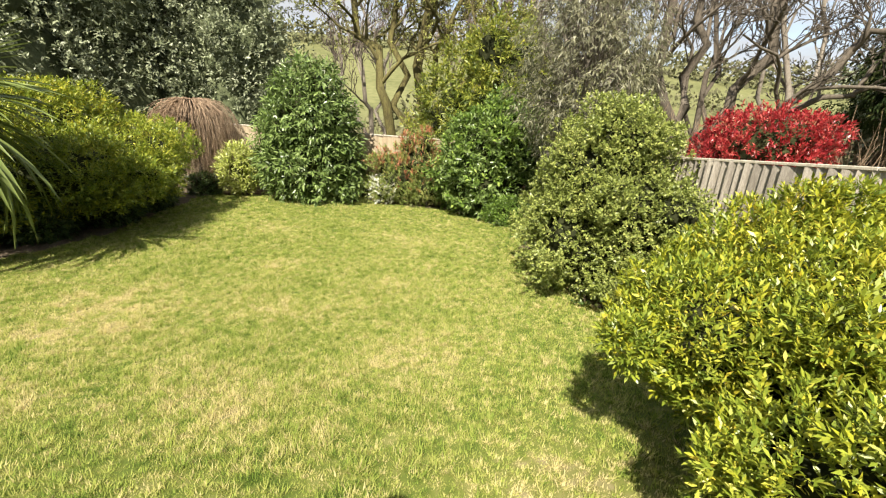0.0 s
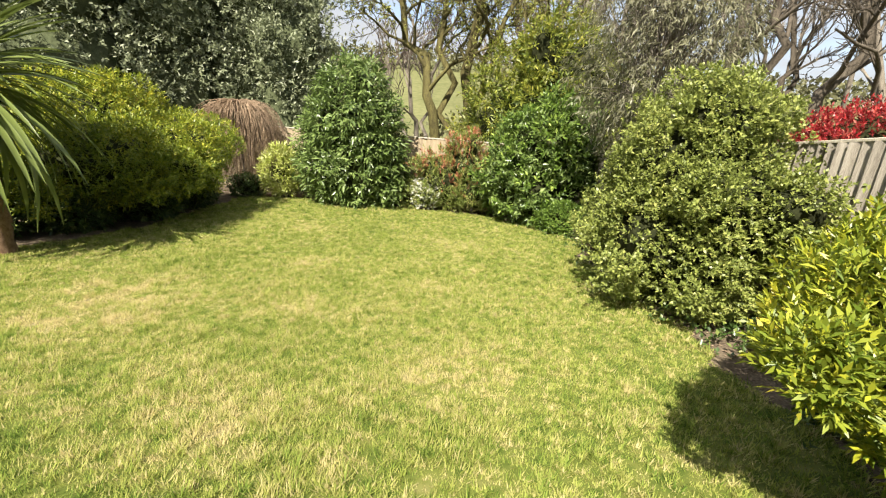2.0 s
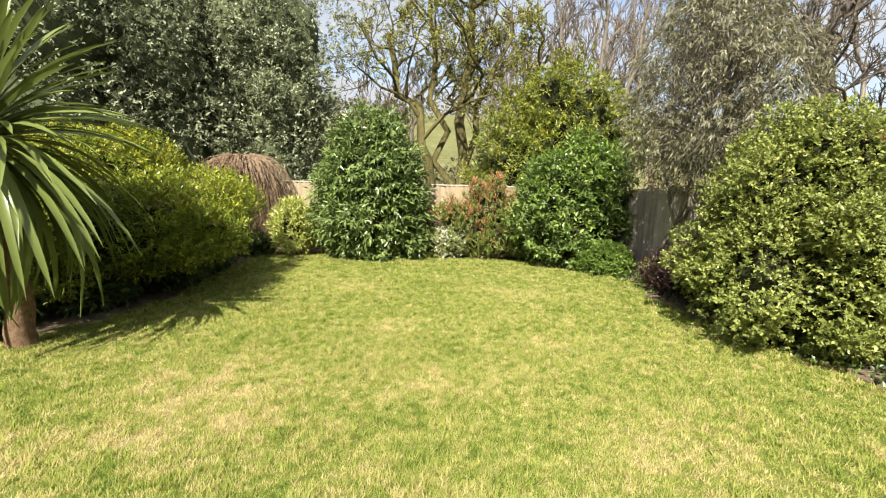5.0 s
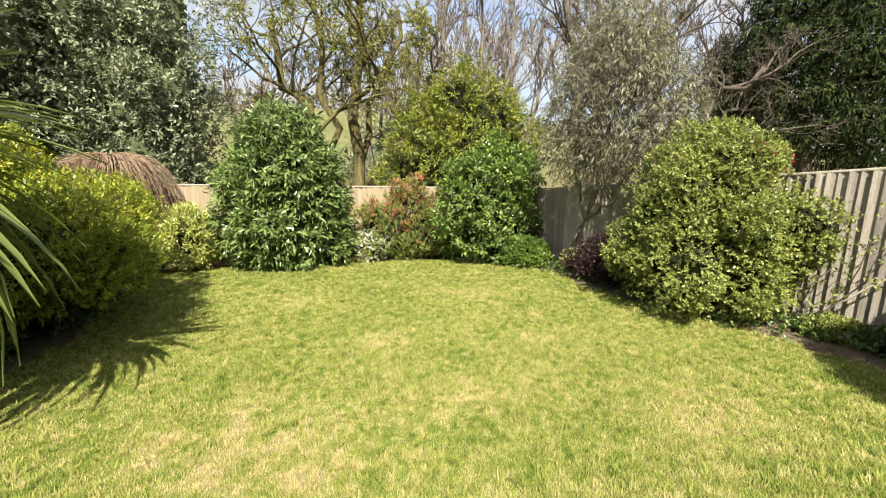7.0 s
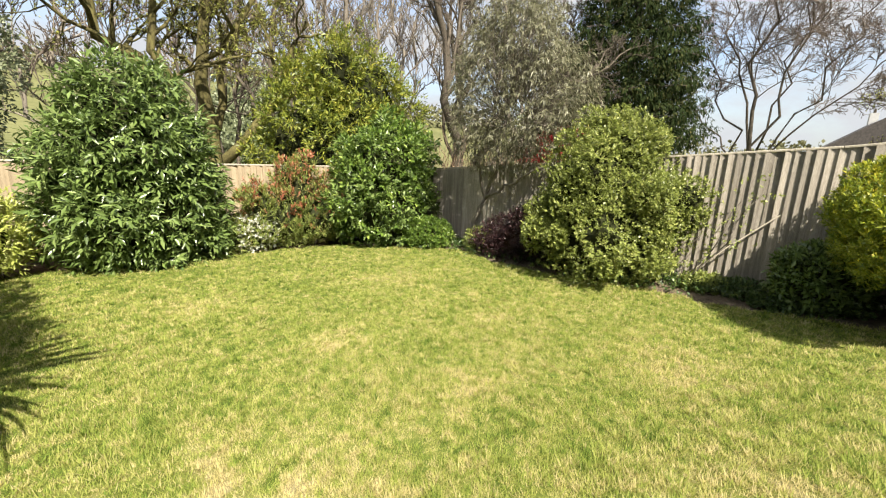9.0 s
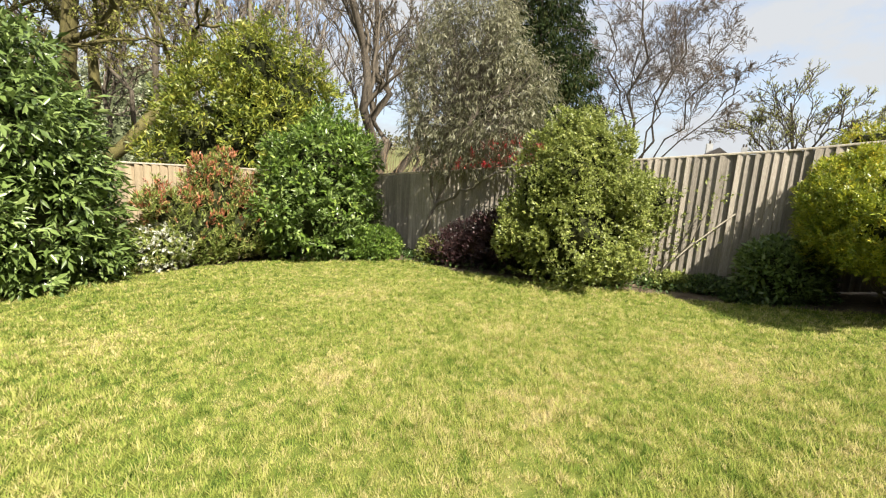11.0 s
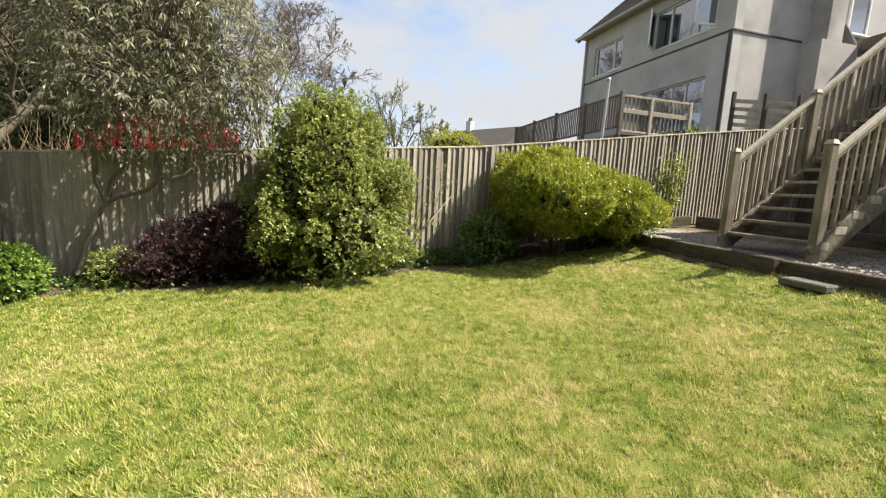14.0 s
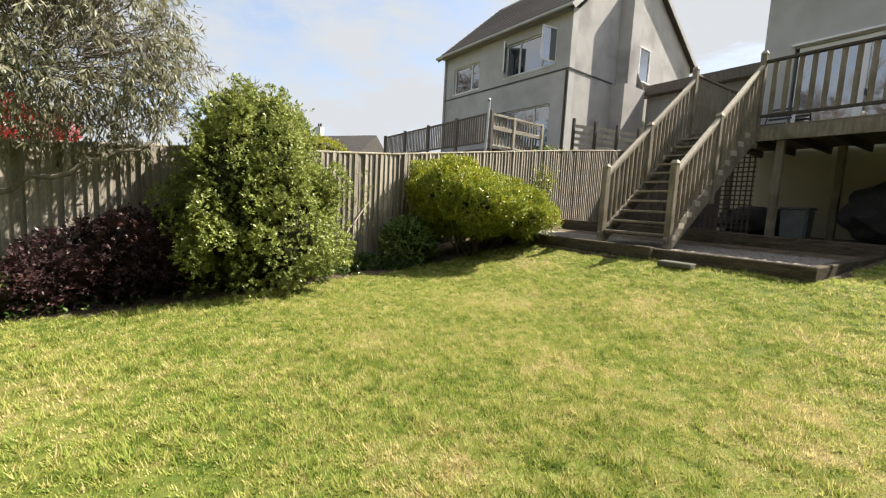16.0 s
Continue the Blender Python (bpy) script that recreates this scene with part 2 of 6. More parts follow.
M = dict(
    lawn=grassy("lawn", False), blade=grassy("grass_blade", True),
    soil=surf("bed_soil", (0.06, 0.044, 0.03), (0.19, 0.15, 0.105), 5, 0.95, 0.8, 45),
    field=surf("field", (0.085, 0.09, 0.035), (0.15, 0.15, 0.065), 0.05, 0.9, 0.2, 0.6),
    board=surf("grey_fence_board", (0.17, 0.145, 0.115), (0.40, 0.36, 0.30), 5, 0.85, 0.35, 60, (6, 6, 0.6), 0.22, stain=((0.16, 0.13, 0.09), 1.4)),
    tan=surf("tan_fence_board", (0.24, 0.185, 0.115), (0.41, 0.335, 0.225), 5, 0.85, 0.35, 60, (6, 6, 0.6), 0.12),
    deck=surf("weathered_deck_timber", (0.13, 0.108, 0.08), (0.30, 0.258, 0.195), 5, 0.75, 0.35, 60, (5, 5, 0.7), 0.14, stain=((0.10, 0.085, 0.05), 2.0)),
    rail=surf("bleached_rail_timber", (0.30, 0.26, 0.20), (0.52, 0.47, 0.38), 5, 0.75, 0.3, 60, (5, 5, 0.7), 0.10),
    dark=surf("dark_stain_and_shade", (0.032, 0.026, 0.021), (0.095, 0.077, 0.062), 5, 0.7, 0.35, 60, (5, 5, 0.7), 0.2),
    neigh=surf("grey_brown_timber", (0.085, 0.07, 0.06), (0.21, 0.18, 0.155), 5, 0.75, 0.35, 60, (5, 5, 0.7), 0.25),
    sleeper=surf("old_sleeper", (0.035, 0.028, 0.02), (0.12, 0.10, 0.075), 6, 0.9, 0.6, 50, (0.7, 5, 5), 0.15),
    gravel=surf("gravel_bed", (0.07, 0.058, 0.046), (0.19, 0.165, 0.135), 30, 0.95, 0.9, 120),
    stone=surf("gravel_stone", (0.13, 0.115, 0.10), (0.34, 0.31, 0.27), 30, 0.9, 0.3, 90),
    slab=surf("concrete_slab", (0.22, 0.20, 0.17), (0.40, 0.37, 0.32), 8, 0.9, 0.4, 80),
    # Dark slab tone; under the deck it stands for shade.
    darkslab=surf("darkened_slab", (0.07, 0.068, 0.055), (0.15, 0.145, 0.12), 8, 0.9, 0.4, 80),
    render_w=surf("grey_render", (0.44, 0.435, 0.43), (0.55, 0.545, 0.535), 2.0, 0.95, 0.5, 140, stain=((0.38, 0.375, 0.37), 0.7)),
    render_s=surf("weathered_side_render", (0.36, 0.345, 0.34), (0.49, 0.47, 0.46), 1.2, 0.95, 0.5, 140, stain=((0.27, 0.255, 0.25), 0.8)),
    cream=surf("cream_wall", (0.42, 0.40, 0.28), (0.52, 0.49, 0.35), 2, 0.9, 0.3, 80),
    tile=surf("roof_tile", (0.035, 0.031, 0.03), (0.085, 0.073, 0.068), 5, 0.85, 0.4, 50),
    upvc=surf("white_upvc", (0.74, 0.74, 0.74), (0.82, 0.82, 0.82), 3, 0.35, 0.0, 30, spread=0.02),
    fascia=surf("grey_white_fascia", (0.36, 0.35, 0.34), (0.48, 0.47, 0.45), 3, 0.6, 0.1, 40),
    soffit=surf("stained_soffit", (0.22, 0.20, 0.18), (0.32, 0.30, 0.27), 3, 0.7, 0.1, 40),
    lead=surf("dark_metal", (0.03, 0.03, 0.033), (0.07, 0.07, 0.075), 6, 0.5, 0.1, 40),
    plastic=surf("grey_plastic", (0.12, 0.13, 0.145), (0.18, 0.19, 0.205), 6, 0.5, 0.1, 40),
    pole=surf("galvanised_pole", (0.38, 0.40, 0.43), (0.52, 0.54, 0.56), 8, 0.45, 0.1, 40, metal=0.5),
    cover=surf("black_cover", (0.012, 0.012, 0.013), (0.03, 0.03, 0.032), 3, 0.6, 0.3, 30),
    glass=glassy("window_glass", (0.02, 0.03, 0.045), 3.6),
    bark=surf("grey_bark", (0.05, 0.042, 0.032), (0.145, 0.122, 0.095), 6, 0.95, 0.8, 40, (3, 3, 0.6)),
    moss=surf("mossy_bark", (0.045, 0.037, 0.02), (0.15, 0.135, 0.05), 4, 0.95, 0.8, 40, (3, 3, 0.6)),
    pale=surf("pale_bark", (0.12, 0.10, 0.08), (0.27, 0.24, 0.195), 6, 0.9, 0.5, 40, (3, 3, 0.6)),
    twig=surf("brown_twig", (0.15, 0.10, 0.065), (0.38, 0.28, 0.19), 6, 0.9, 0.2, 40),
    brush=surf("reddish_brown_twig", (0.085, 0.068, 0.056), (0.21, 0.17, 0.14), 6, 0.9, 0.2, 40),
    palmbark=surf("fibrous_palm_bark", (0.10, 0.06, 0.035), (0.27, 0.18, 0.12), 9, 0.95, 0.9, 50, (3, 3, 2)),
    # Dense insides, coloured dark for the shade among leaves and twigs.
    core=surf("inner_twig_shade", (0.014, 0.018, 0.008), (0.042, 0.045, 0.018), 9, 1.0, 0.6, 40),
    coreh=surf("evergreen_inner_shade", (0.042, 0.05, 0.025), (0.10, 0.115, 0.06), 9, 1.0, 0.6, 40),
    corep=surf("purple_inner_shade", (0.018, 0.010, 0.010), (0.05, 0.028, 0.026), 9, 1.0, 0.6, 40),
    yellow=leafy("golden_green_leaf", (0.16, 0.20, 0.018), (0.40, 0.40, 0.032), (0.55, 0.43, 0.05), 0.36, 0.32, 0.6),
    yellowl=leafy("fresh_green_leaf", (0.11, 0.165, 0.018), (0.30, 0.335, 0.038), (0.47, 0.45, 0.062), 0.38, 0.32, 0.6),
    varieg=leafy("variegated_leaf", (0.28, 0.33, 0.06), (0.46, 0.49, 0.13), (0.62, 0.62, 0.30), 0.4, 0.3, 0.3),
    laurel=leafy("laurel_leaf", (0.075, 0.115, 0.033), (0.16, 0.225, 0.06), (0.27, 0.34, 0.12), 0.27, 0.24, 0.25),
    laureln=leafy("bright_laurel_leaf", (0.07, 0.125, 0.02), (0.155, 0.235, 0.04), (0.29, 0.37, 0.08), 0.28, 0.28, 0.5),
    privet=leafy("mottled_shrub_leaf", (0.135, 0.17, 0.038), (0.285, 0.325, 0.078), (0.43, 0.44, 0.135), 0.42, 0.3, 0.3),
    holly=leafy("dark_evergreen_leaf", (0.125, 0.148, 0.075), (0.235, 0.26, 0.15), (0.36, 0.385, 0.26), 0.5, 0.18, 0.4),
    euc=leafy("grey_green_willow_leaf", (0.11, 0.11, 0.06), (0.225, 0.22, 0.13), (0.38, 0.37, 0.25), 0.45, 0.4, 0.3),
    conif=leafy("yellow_green_evergreen_leaf", (0.075, 0.11, 0.016), (0.24, 0.265, 0.036), (0.34, 0.325, 0.05), 0.45, 0.28, 0.7),
    yew=leafy("dark_cypress_spray", (0.014, 0.024, 0.008), (0.036, 0.052, 0.016), (0.085, 0.085, 0.03), 0.85, 0.15, 0.4),
    red=leafy("red_leaf", (0.20, 0.014, 0.018), (0.42, 0.035, 0.038), (0.58, 0.16, 0.12), 0.35, 0.3, 0.5),
    phot=leafy("green_and_bronze_leaf", (0.14, 0.19, 0.04), (0.29, 0.33, 0.09), (0.42, 0.36, 0.14), 0.35, 0.28, 0.4),
    bronze=leafy("bronze_red_tip_leaf", (0.30, 0.10, 0.055), (0.46, 0.19, 0.10), (0.55, 0.31, 0.16), 0.35, 0.3, 0.3),
    purple=leafy("dark_purple_leaf", (0.020, 0.009, 0.010), (0.05, 0.022, 0.023), (0.12, 0.058, 0.055), 0.4, 0.2, 0.4),
    cordy=leafy("sword_leaf", (0.075, 0.105, 0.025), (0.18, 0.22, 0.06), (0.38, 0.40, 0.18), 0.32, 0.22),
    white=leafy("white_blossom", (0.62, 0.62, 0.52), (0.82, 0.82, 0.74), None, 0.6, 0.3),
    bud=leafy("spring_bud_leaf", (0.25, 0.28, 0.06), (0.42, 0.42, 0.10), None, 0.5, 0.4),
    ivy=leafy("ivy_leaf", (0.03, 0.06, 0.014), (0.08, 0.13, 0.03), (0.20, 0.24, 0.07), 0.35, 0.2, 0.3),
    farwood=leafy("far_wood", (0.085, 0.085, 0.045), (0.155, 0.15, 0.082), (0.20, 0.20, 0.10), 0.9, 0.1, 0.5),
)

# ---- mesh helpers ----


def link(name, mesh, material, parent=None, label="", m=None):
    ob = new(name, mesh)
    if material is not None and not mesh.materials:
        for k in (material if isinstance(material, (list, tuple)) else [material]):
            mesh.materials.append(k)
    if m is not None:
        ob.matrix_basis = m
    if parent is not None:
        ob.parent = parent
    if label:
        ob["label"] = label
    return ob


def part(name, bm, material, parent, label="", m=None):
    mesh = bpy.data.meshes.new(name)
    bm.to_mesh(mesh)
    bm.free()
    return link(name, mesh, material, parent, label, m)


def thing(name, loc, label, category, group="", kind="", rz=0.0):
    ob = new(name)
    ob.empty_display_size = 0.2
    ob.matrix_basis = pose(*loc, 0, 0, rz)
    return tagged(ob, label, category, group, kind)


BOXES = {}


def box_mesh(sx, sy, sz, material, bevel=0.004):
    """A bevelled block, centred, shared by all pieces of the same size."""
    key = (round(sx, 3), round(sy, 3), round(sz, 3), material.name, bevel)
    if key not in BOXES:
        bm = bmesh.new()
        bmesh.ops.create_cube(bm, size=1.0)
        bmesh.ops.scale(bm, vec=(sx, sy, sz), verts=bm.verts)
        if bevel:
            bmesh.ops.bevel(bm, geom=bm.edges[:], offset=min(bevel, 0.3 * min(sx, sy, sz)), segments=1, affect="EDGES")
        mesh = bpy.data.meshes.new("block")
        bm.to_mesh(mesh)
        bm.free()
        mesh.materials.append(material)
        BOXES[key] = mesh
    return BOXES[key]


def block(name, parent, loc, size, material, rot=(0, 0, 0), label="", bevel=0.004):
    ob = new(name, box_mesh(*size, material, bevel))
    ob.matrix_basis = pose(*loc, *rot)
    if parent is not None:
        ob.parent = parent
    if label:
        ob["label"] = label
    return ob


def beam(name, parent, p, q, w, h, material, label="", bevel=0.005):
    """A squared length of timber from p to q, its height kept upright."""
    p, q = Vector(p), Vector(q)
    d = q - p
    ob = new(name, box_mesh(round(d.length, 3), w, h, material, bevel))
    yaw, pitch = math.atan2(d.y, d.x), -math.asin(max(-1, min(1, d.z / d.length)))
    ob.matrix_basis = Matrix.Translation((p + q) / 2) @ Matrix.Rotation(yaw, 4, "Z") @ Matrix.Rotation(pitch, 4, "Y")
    if parent is not None:
        ob.parent = parent
    if label:
        ob["label"] = label
    return ob


def raw_mesh(name, verts, faces, mats, index=None, smooth=False):
    """A mesh from arrays: all faces with the same number of corners."""
    verts, faces = np.asarray(verts, np.float32), np.asarray(faces, np.int32)
    mesh = bpy.data.meshes.new(name)
    k = faces.shape[1]
    mesh.vertices.add(len(verts))
    mesh.vertices.foreach_set("co", verts.ravel())
    mesh.loops.add(faces.size)
    mesh.loops.foreach_set("vertex_index", faces.ravel())
    mesh.polygons.add(len(faces))
    mesh.polygons.foreach_set("loop_start", np.arange(0, faces.size, k, dtype=np.int32))
    for mt in mats:
        mesh.materials.append(mt)
    if index is not None:
        mesh.polygons.foreach_set("material_index", np.asarray(index, np.int32))
    if smooth:
        mesh.polygons.foreach_set("use_smooth", np.ones(len(faces), bool))
    mesh.update(calc_edges=True)
    return mesh


def unit(a):
    return a / np.maximum(np.linalg.norm(a, axis=-1, keepdims=True), 1e-9)


def leaf_arrays(base, along, flat, length, width, curl=0.12, folded=True):
    """Pointed leaves with a folded midrib: five corners and two faces each, or one face where seen from afar."""
    along = unit(along)
    side = unit(np.cross(along, flat))
    nrm = np.cross(side, along)
    L, W = length[:, None], width[:, None]
    a = base
    mid = base + along * L * 0.5 - nrm * W * 0.12
    r = base + along * L * 0.48 + side * W * 0.5 + nrm * W * 0.10
    l = base + along * L * 0.48 - side * W * 0.5 + nrm * W * 0.10
    tip = base + along * L - nrm * L * curl
    if not folded:
        return np.stack([a, r, tip, l], 1).reshape(-1, 3), np.arange(4 * len(base)).reshape(-1, 4)
    v = np.stack([a, r, tip, l, mid], 1).reshape(-1, 3)
    o = (np.arange(len(base)) * 5)[:, None]
    f = np.concatenate([o + np.array([[0, 1, 2, 4]]), o + np.array([[0, 4, 2, 3]])], 1).reshape(-1, 4)
    return v, f


def lump(p, scale, seed):
    """A cheap smooth lumpiness in -1..1 for arrays of places."""
    r = np.random.default_rng(seed)
    out = np.zeros(len(p))
    for k in range(6):
        w = r.normal(size=3) * scale * (1 + 0.5 * k)
        out += np.sin(p @ w + r.uniform(0, 6.3)) / (1 + 0.5 * k)
    return out / 2.6


def tube_arrays(pts, radii, sides=6):
    """A tapered round limb along a line of points."""
    pts, radii = np.asarray(pts, float), np.asarray(radii, float)
    d = unit(np.gradient(pts, axis=0))
    ref = np.where(np.abs(d[:, 2:3]) > 0.9, np.array([[1.0, 0, 0]]), np.array([[0, 0, 1.0]]))
    s = unit(np.cross(d, ref))
    u = np.cross(s, d)
    a = np.linspace(0, 2 * math.pi, sides, endpoint=False)
    ring = pts[:, None] + radii[:, None, None] * (np.cos(a)[None, :, None] * s[:, None] + np.sin(a)[None, :, None] * u[:, None])
    n = len(pts)
    i, j = np.meshgrid(np.arange(n - 1), np.arange(sides), indexing="ij")
    k = (j + 1) % sides
    f = np.stack([i * sides + j, i * sides + k, (i + 1) * sides + k, (i + 1) * sides + j], -1).reshape(-1, 4)
    return ring.reshape(-1, 3), f


class Gather:
    """Collects pieces of geometry into one mesh."""

    def __init__(self):
        self.v, self.f, self.m, self.n = [], [], [], 0

    def add(self, vf, mat=0):
        v, f = vf
        self.v.append(v)
        self.f.append(f + self.n)
        self.m.append(np.full(len(f), mat))
        self.n += len(v)

    def mesh(self, name, mats, smooth=False):
        return raw_mesh(name, np.concatenate(self.v), np.concatenate(self.f), mats, np.concatenate(self.m), smooth)


def curve_between(p, q, sag, n, r):
    p, q = np.asarray(p, float), np.asarray(q, float)
    t = np.linspace(0, 1, n)[:, None]
    w = r.normal(size=(n, 3)) * sag * np.linalg.norm(q - p)
    w[0] = w[-1] = 0
    return p + (q - p) * t + w


def shell_points(lobes, n, r, seed, lumps=0.12, floor=-9.0, depth=0.22):
    """Places in the outer skin of a set of ellipsoids, with their outward directions."""
    lobes = np.asarray(lobes, float)
    area = (lobes[:, 3] * lobes[:, 4] + lobes[:, 3] * lobes[:, 5] + lobes[:, 4] * lobes[:, 5])
    pick = r.choice(len(lobes), size=int(n * 3.0), p=area / area.sum())
    d = unit(r.normal(size=(len(pick), 3)))
    lb = lobes[pick]
    k = 1 + lumps * lump(d * lb[:, 3:6] + lb[:, :3], 2.6 / max(0.6, float(np.mean(lobes[:, 3]))), seed)
    k = k * (1 - depth * r.random(len(pick)) ** 1.7)
    p = lb[:, :3] + d * lb[:, 3:6] * k[:, None]
    nrm = unit(d / lb[:, 3:6])
    ok = p[:, 2] > floor
    for i, q in enumerate(lobes):
        e = np.linalg.norm((p - q[:3]) / q[3:6], axis=1)
        ok &= (e > 0.74) | (pick == i)
    return p[ok][:n], nrm[ok][:n]


def foliage_arrays(p, nrm, r, k, leaf, up=0.35, open_=0.95, stem=0.6, droop=0.0, jitter=0.45, folded=True):
    """Shoots of k leaves each, standing out from the given places."""
    n = len(p)
    axis = unit(nrm * 0.7 + np.array([0, 0, up]) + r.normal(size=(n, 3)) * jitter)
    ref = unit(r.normal(size=(n, 3)))
    s = unit(np.cross(axis, ref))
    u = np.cross(axis, s)
    P, A, F = [], [], []
    for i in range(k):
        a = i * 2.4 + r.random(n) * 0.6
        radial = s * np.cos(a)[:, None] + u * np.sin(a)[:, None]
        h = (i + 0.5) / k
        tilt = open_ * (1.15 - 0.75 * h)
        d = axis * math.cos(tilt) + radial * math.sin(tilt) + r.normal(size=(n, 3)) * 0.12 + np.array([0, 0, -droop])
        P.append(p + axis * (leaf[0] * stem * h * k * 0.35))
        A.append(d)
        F.append(axis * 0.6 + np.array([0, 0, 0.5]) + r.normal(size=(n, 3)) * 0.25)
    P, A, F = np.concatenate(P), np.concatenate(A), np.concatenate(F)
    size = leaf[0] * r.uniform(0.65, 1.2, len(P))
    return leaf_arrays(P, A, F, size, size * leaf[1], 0.12, folded)


def core_mesh(name, lobes, material, seed, shrink=0.74, floor=-9.0):
    """The dense inside of a shrub: lumpy masses, coloured dark as the shade among twigs under the leaves."""
    bm = bmesh.new()
    for q in lobes:
        res = bmesh.ops.create_icosphere(bm, subdivisions=3, radius=1.0)
        vs = res["verts"]
        co = np.array([v.co[:] for v in vs])
        k = shrink * (1 + 0.12 * lump(co * 2 + np.array(q[:3]), 2.2, seed))
        out = np.array(q[:3]) + co * np.array(q[3:6]) * k[:, None]
        out[:, 2] = np.maximum(out[:, 2], floor)
        for v, c in zip(vs, out):
            v.co = c
    mesh = bpy.data.meshes.new(name)
    bm.to_mesh(mesh)
    bm.free()
    mesh.materials.append(material)
    return mesh


def bush(name, base, lobes, label, leaf, shoots, mats, k=6, category="shrub", group="", seed=1, stems=7, up=0.35, open_=0.95,
         droop=0.0, tips=None, core=0.74, depth=0.22, lumps=0.12, floor=0.02, bark="bark", stem_r=0.018, jitter=0.45, shares=(0.75,), inner="core", singles=0, clumps=0, clump_size=0.32, folded=True):
    """A shrub: stems from the ground, a dense inside darkened as shade, and leaf shoots in its skin. Lobes are given
    from its base.
    """
    r = np.random.default_rng(seed)
    top = thing(name, base, label, category, group)
    skin = list(lobes)
    if clumps:
        cp, cn = shell_points(lobes, clumps * 4, r, seed + 500, lumps, floor + 0.05, 0.05)
        mean = float(np.mean(np.array(lobes)[:, 3:6]))
        for c, d in zip(cp[r.permutation(len(cp))[:clumps]], cn):
            w = mean * clump_size * r.uniform(0.6, 1.3)
            skin.append((*c, w, w, w * r.uniform(0.8, 1.3)))
    p, nrm = shell_points(skin, shoots, r, seed, lumps, floor, depth)
    if len(mats) == 1:
        g = Gather()
        g.add(foliage_arrays(p, nrm, r, k, leaf, up, open_, 0.6, droop, jitter, folded))
        f = link("foliage", g.mesh("foliage", [M[mats[0]]]), None, top)
        tagged(f, kind="stuff")
    else:
        cut = r.random(len(p))
        bounds = [0.0, *np.cumsum(shares), 1.01]
        if tips is not None:
            cut = np.clip(cut * 0.6 + 0.4 * (p[:, 2] - p[:, 2].min()) / np.ptp(p[:, 2]), 0, 1)
        for i, mt in enumerate(mats):
            sel = (cut >= bounds[i]) & (cut < bounds[i + 1])
            if sel.sum() < 3:
                continue
            g = Gather()
            g.add(foliage_arrays(p[sel], nrm[sel], r, k, leaf, up, open_, 0.6, droop, jitter, folded))
            f = link("foliage" if i == 0 else "new_growth", g.mesh("foliage", [M[mt]]), None, top)
            tagged(f, kind="stuff")
    if singles:
        v, f = leaf_arrays(np.zeros((1, 3)), np.array([[1.0, 0, 0]]), np.array([[0, 0, 1.0]]), np.array([leaf[0] * 1.1]), np.array([leaf[0] * leaf[1] * 1.1]))
        one = raw_mesh("leaf", v, f, [M[mats[0]]])
        near = np.argsort(-(nrm @ unit(np.array([-base[0] - 2.0, 3.5 - base[1], 0.8]))) + r.normal(size=len(nrm)) * 0.25)[:singles]
        for i in near:
            ob = new("leaf", one)
            d = Vector(nrm[i] * 0.8 + np.array([0, 0, up]) + r.normal(size=3) * 0.4)
            ob.matrix_basis = Matrix.Translation(p[i] + nrm[i] * leaf[0] * 0.55) @ d.to_track_quat("X", "Z").to_matrix().to_4x4()
            ob.parent = top
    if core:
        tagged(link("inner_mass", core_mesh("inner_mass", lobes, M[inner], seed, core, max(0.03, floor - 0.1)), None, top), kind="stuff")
    for i in range(stems):
        q = lobes[i % len(lobes)]
        a = r.uniform(0, 6.28)
        foot = np.array([q[0] * 0.5 + 0.16 * math.cos(a), q[1] * 0.5 + 0.16 * math.sin(a), -0.06])
        end = np.array(q[:3]) + unit(r.normal(size=3)) * np.array(q[3:6]) * 0.55
        end[2] = max(end[2], 0.25)
        line = curve_between(foot, end, 0.05, 6, r)
        link("stem", raw_mesh("stem", *tube_arrays(line, np.linspace(stem_r, stem_r * 0.4, 6), 6), [M[bark]], smooth=True), None, top)
    return top


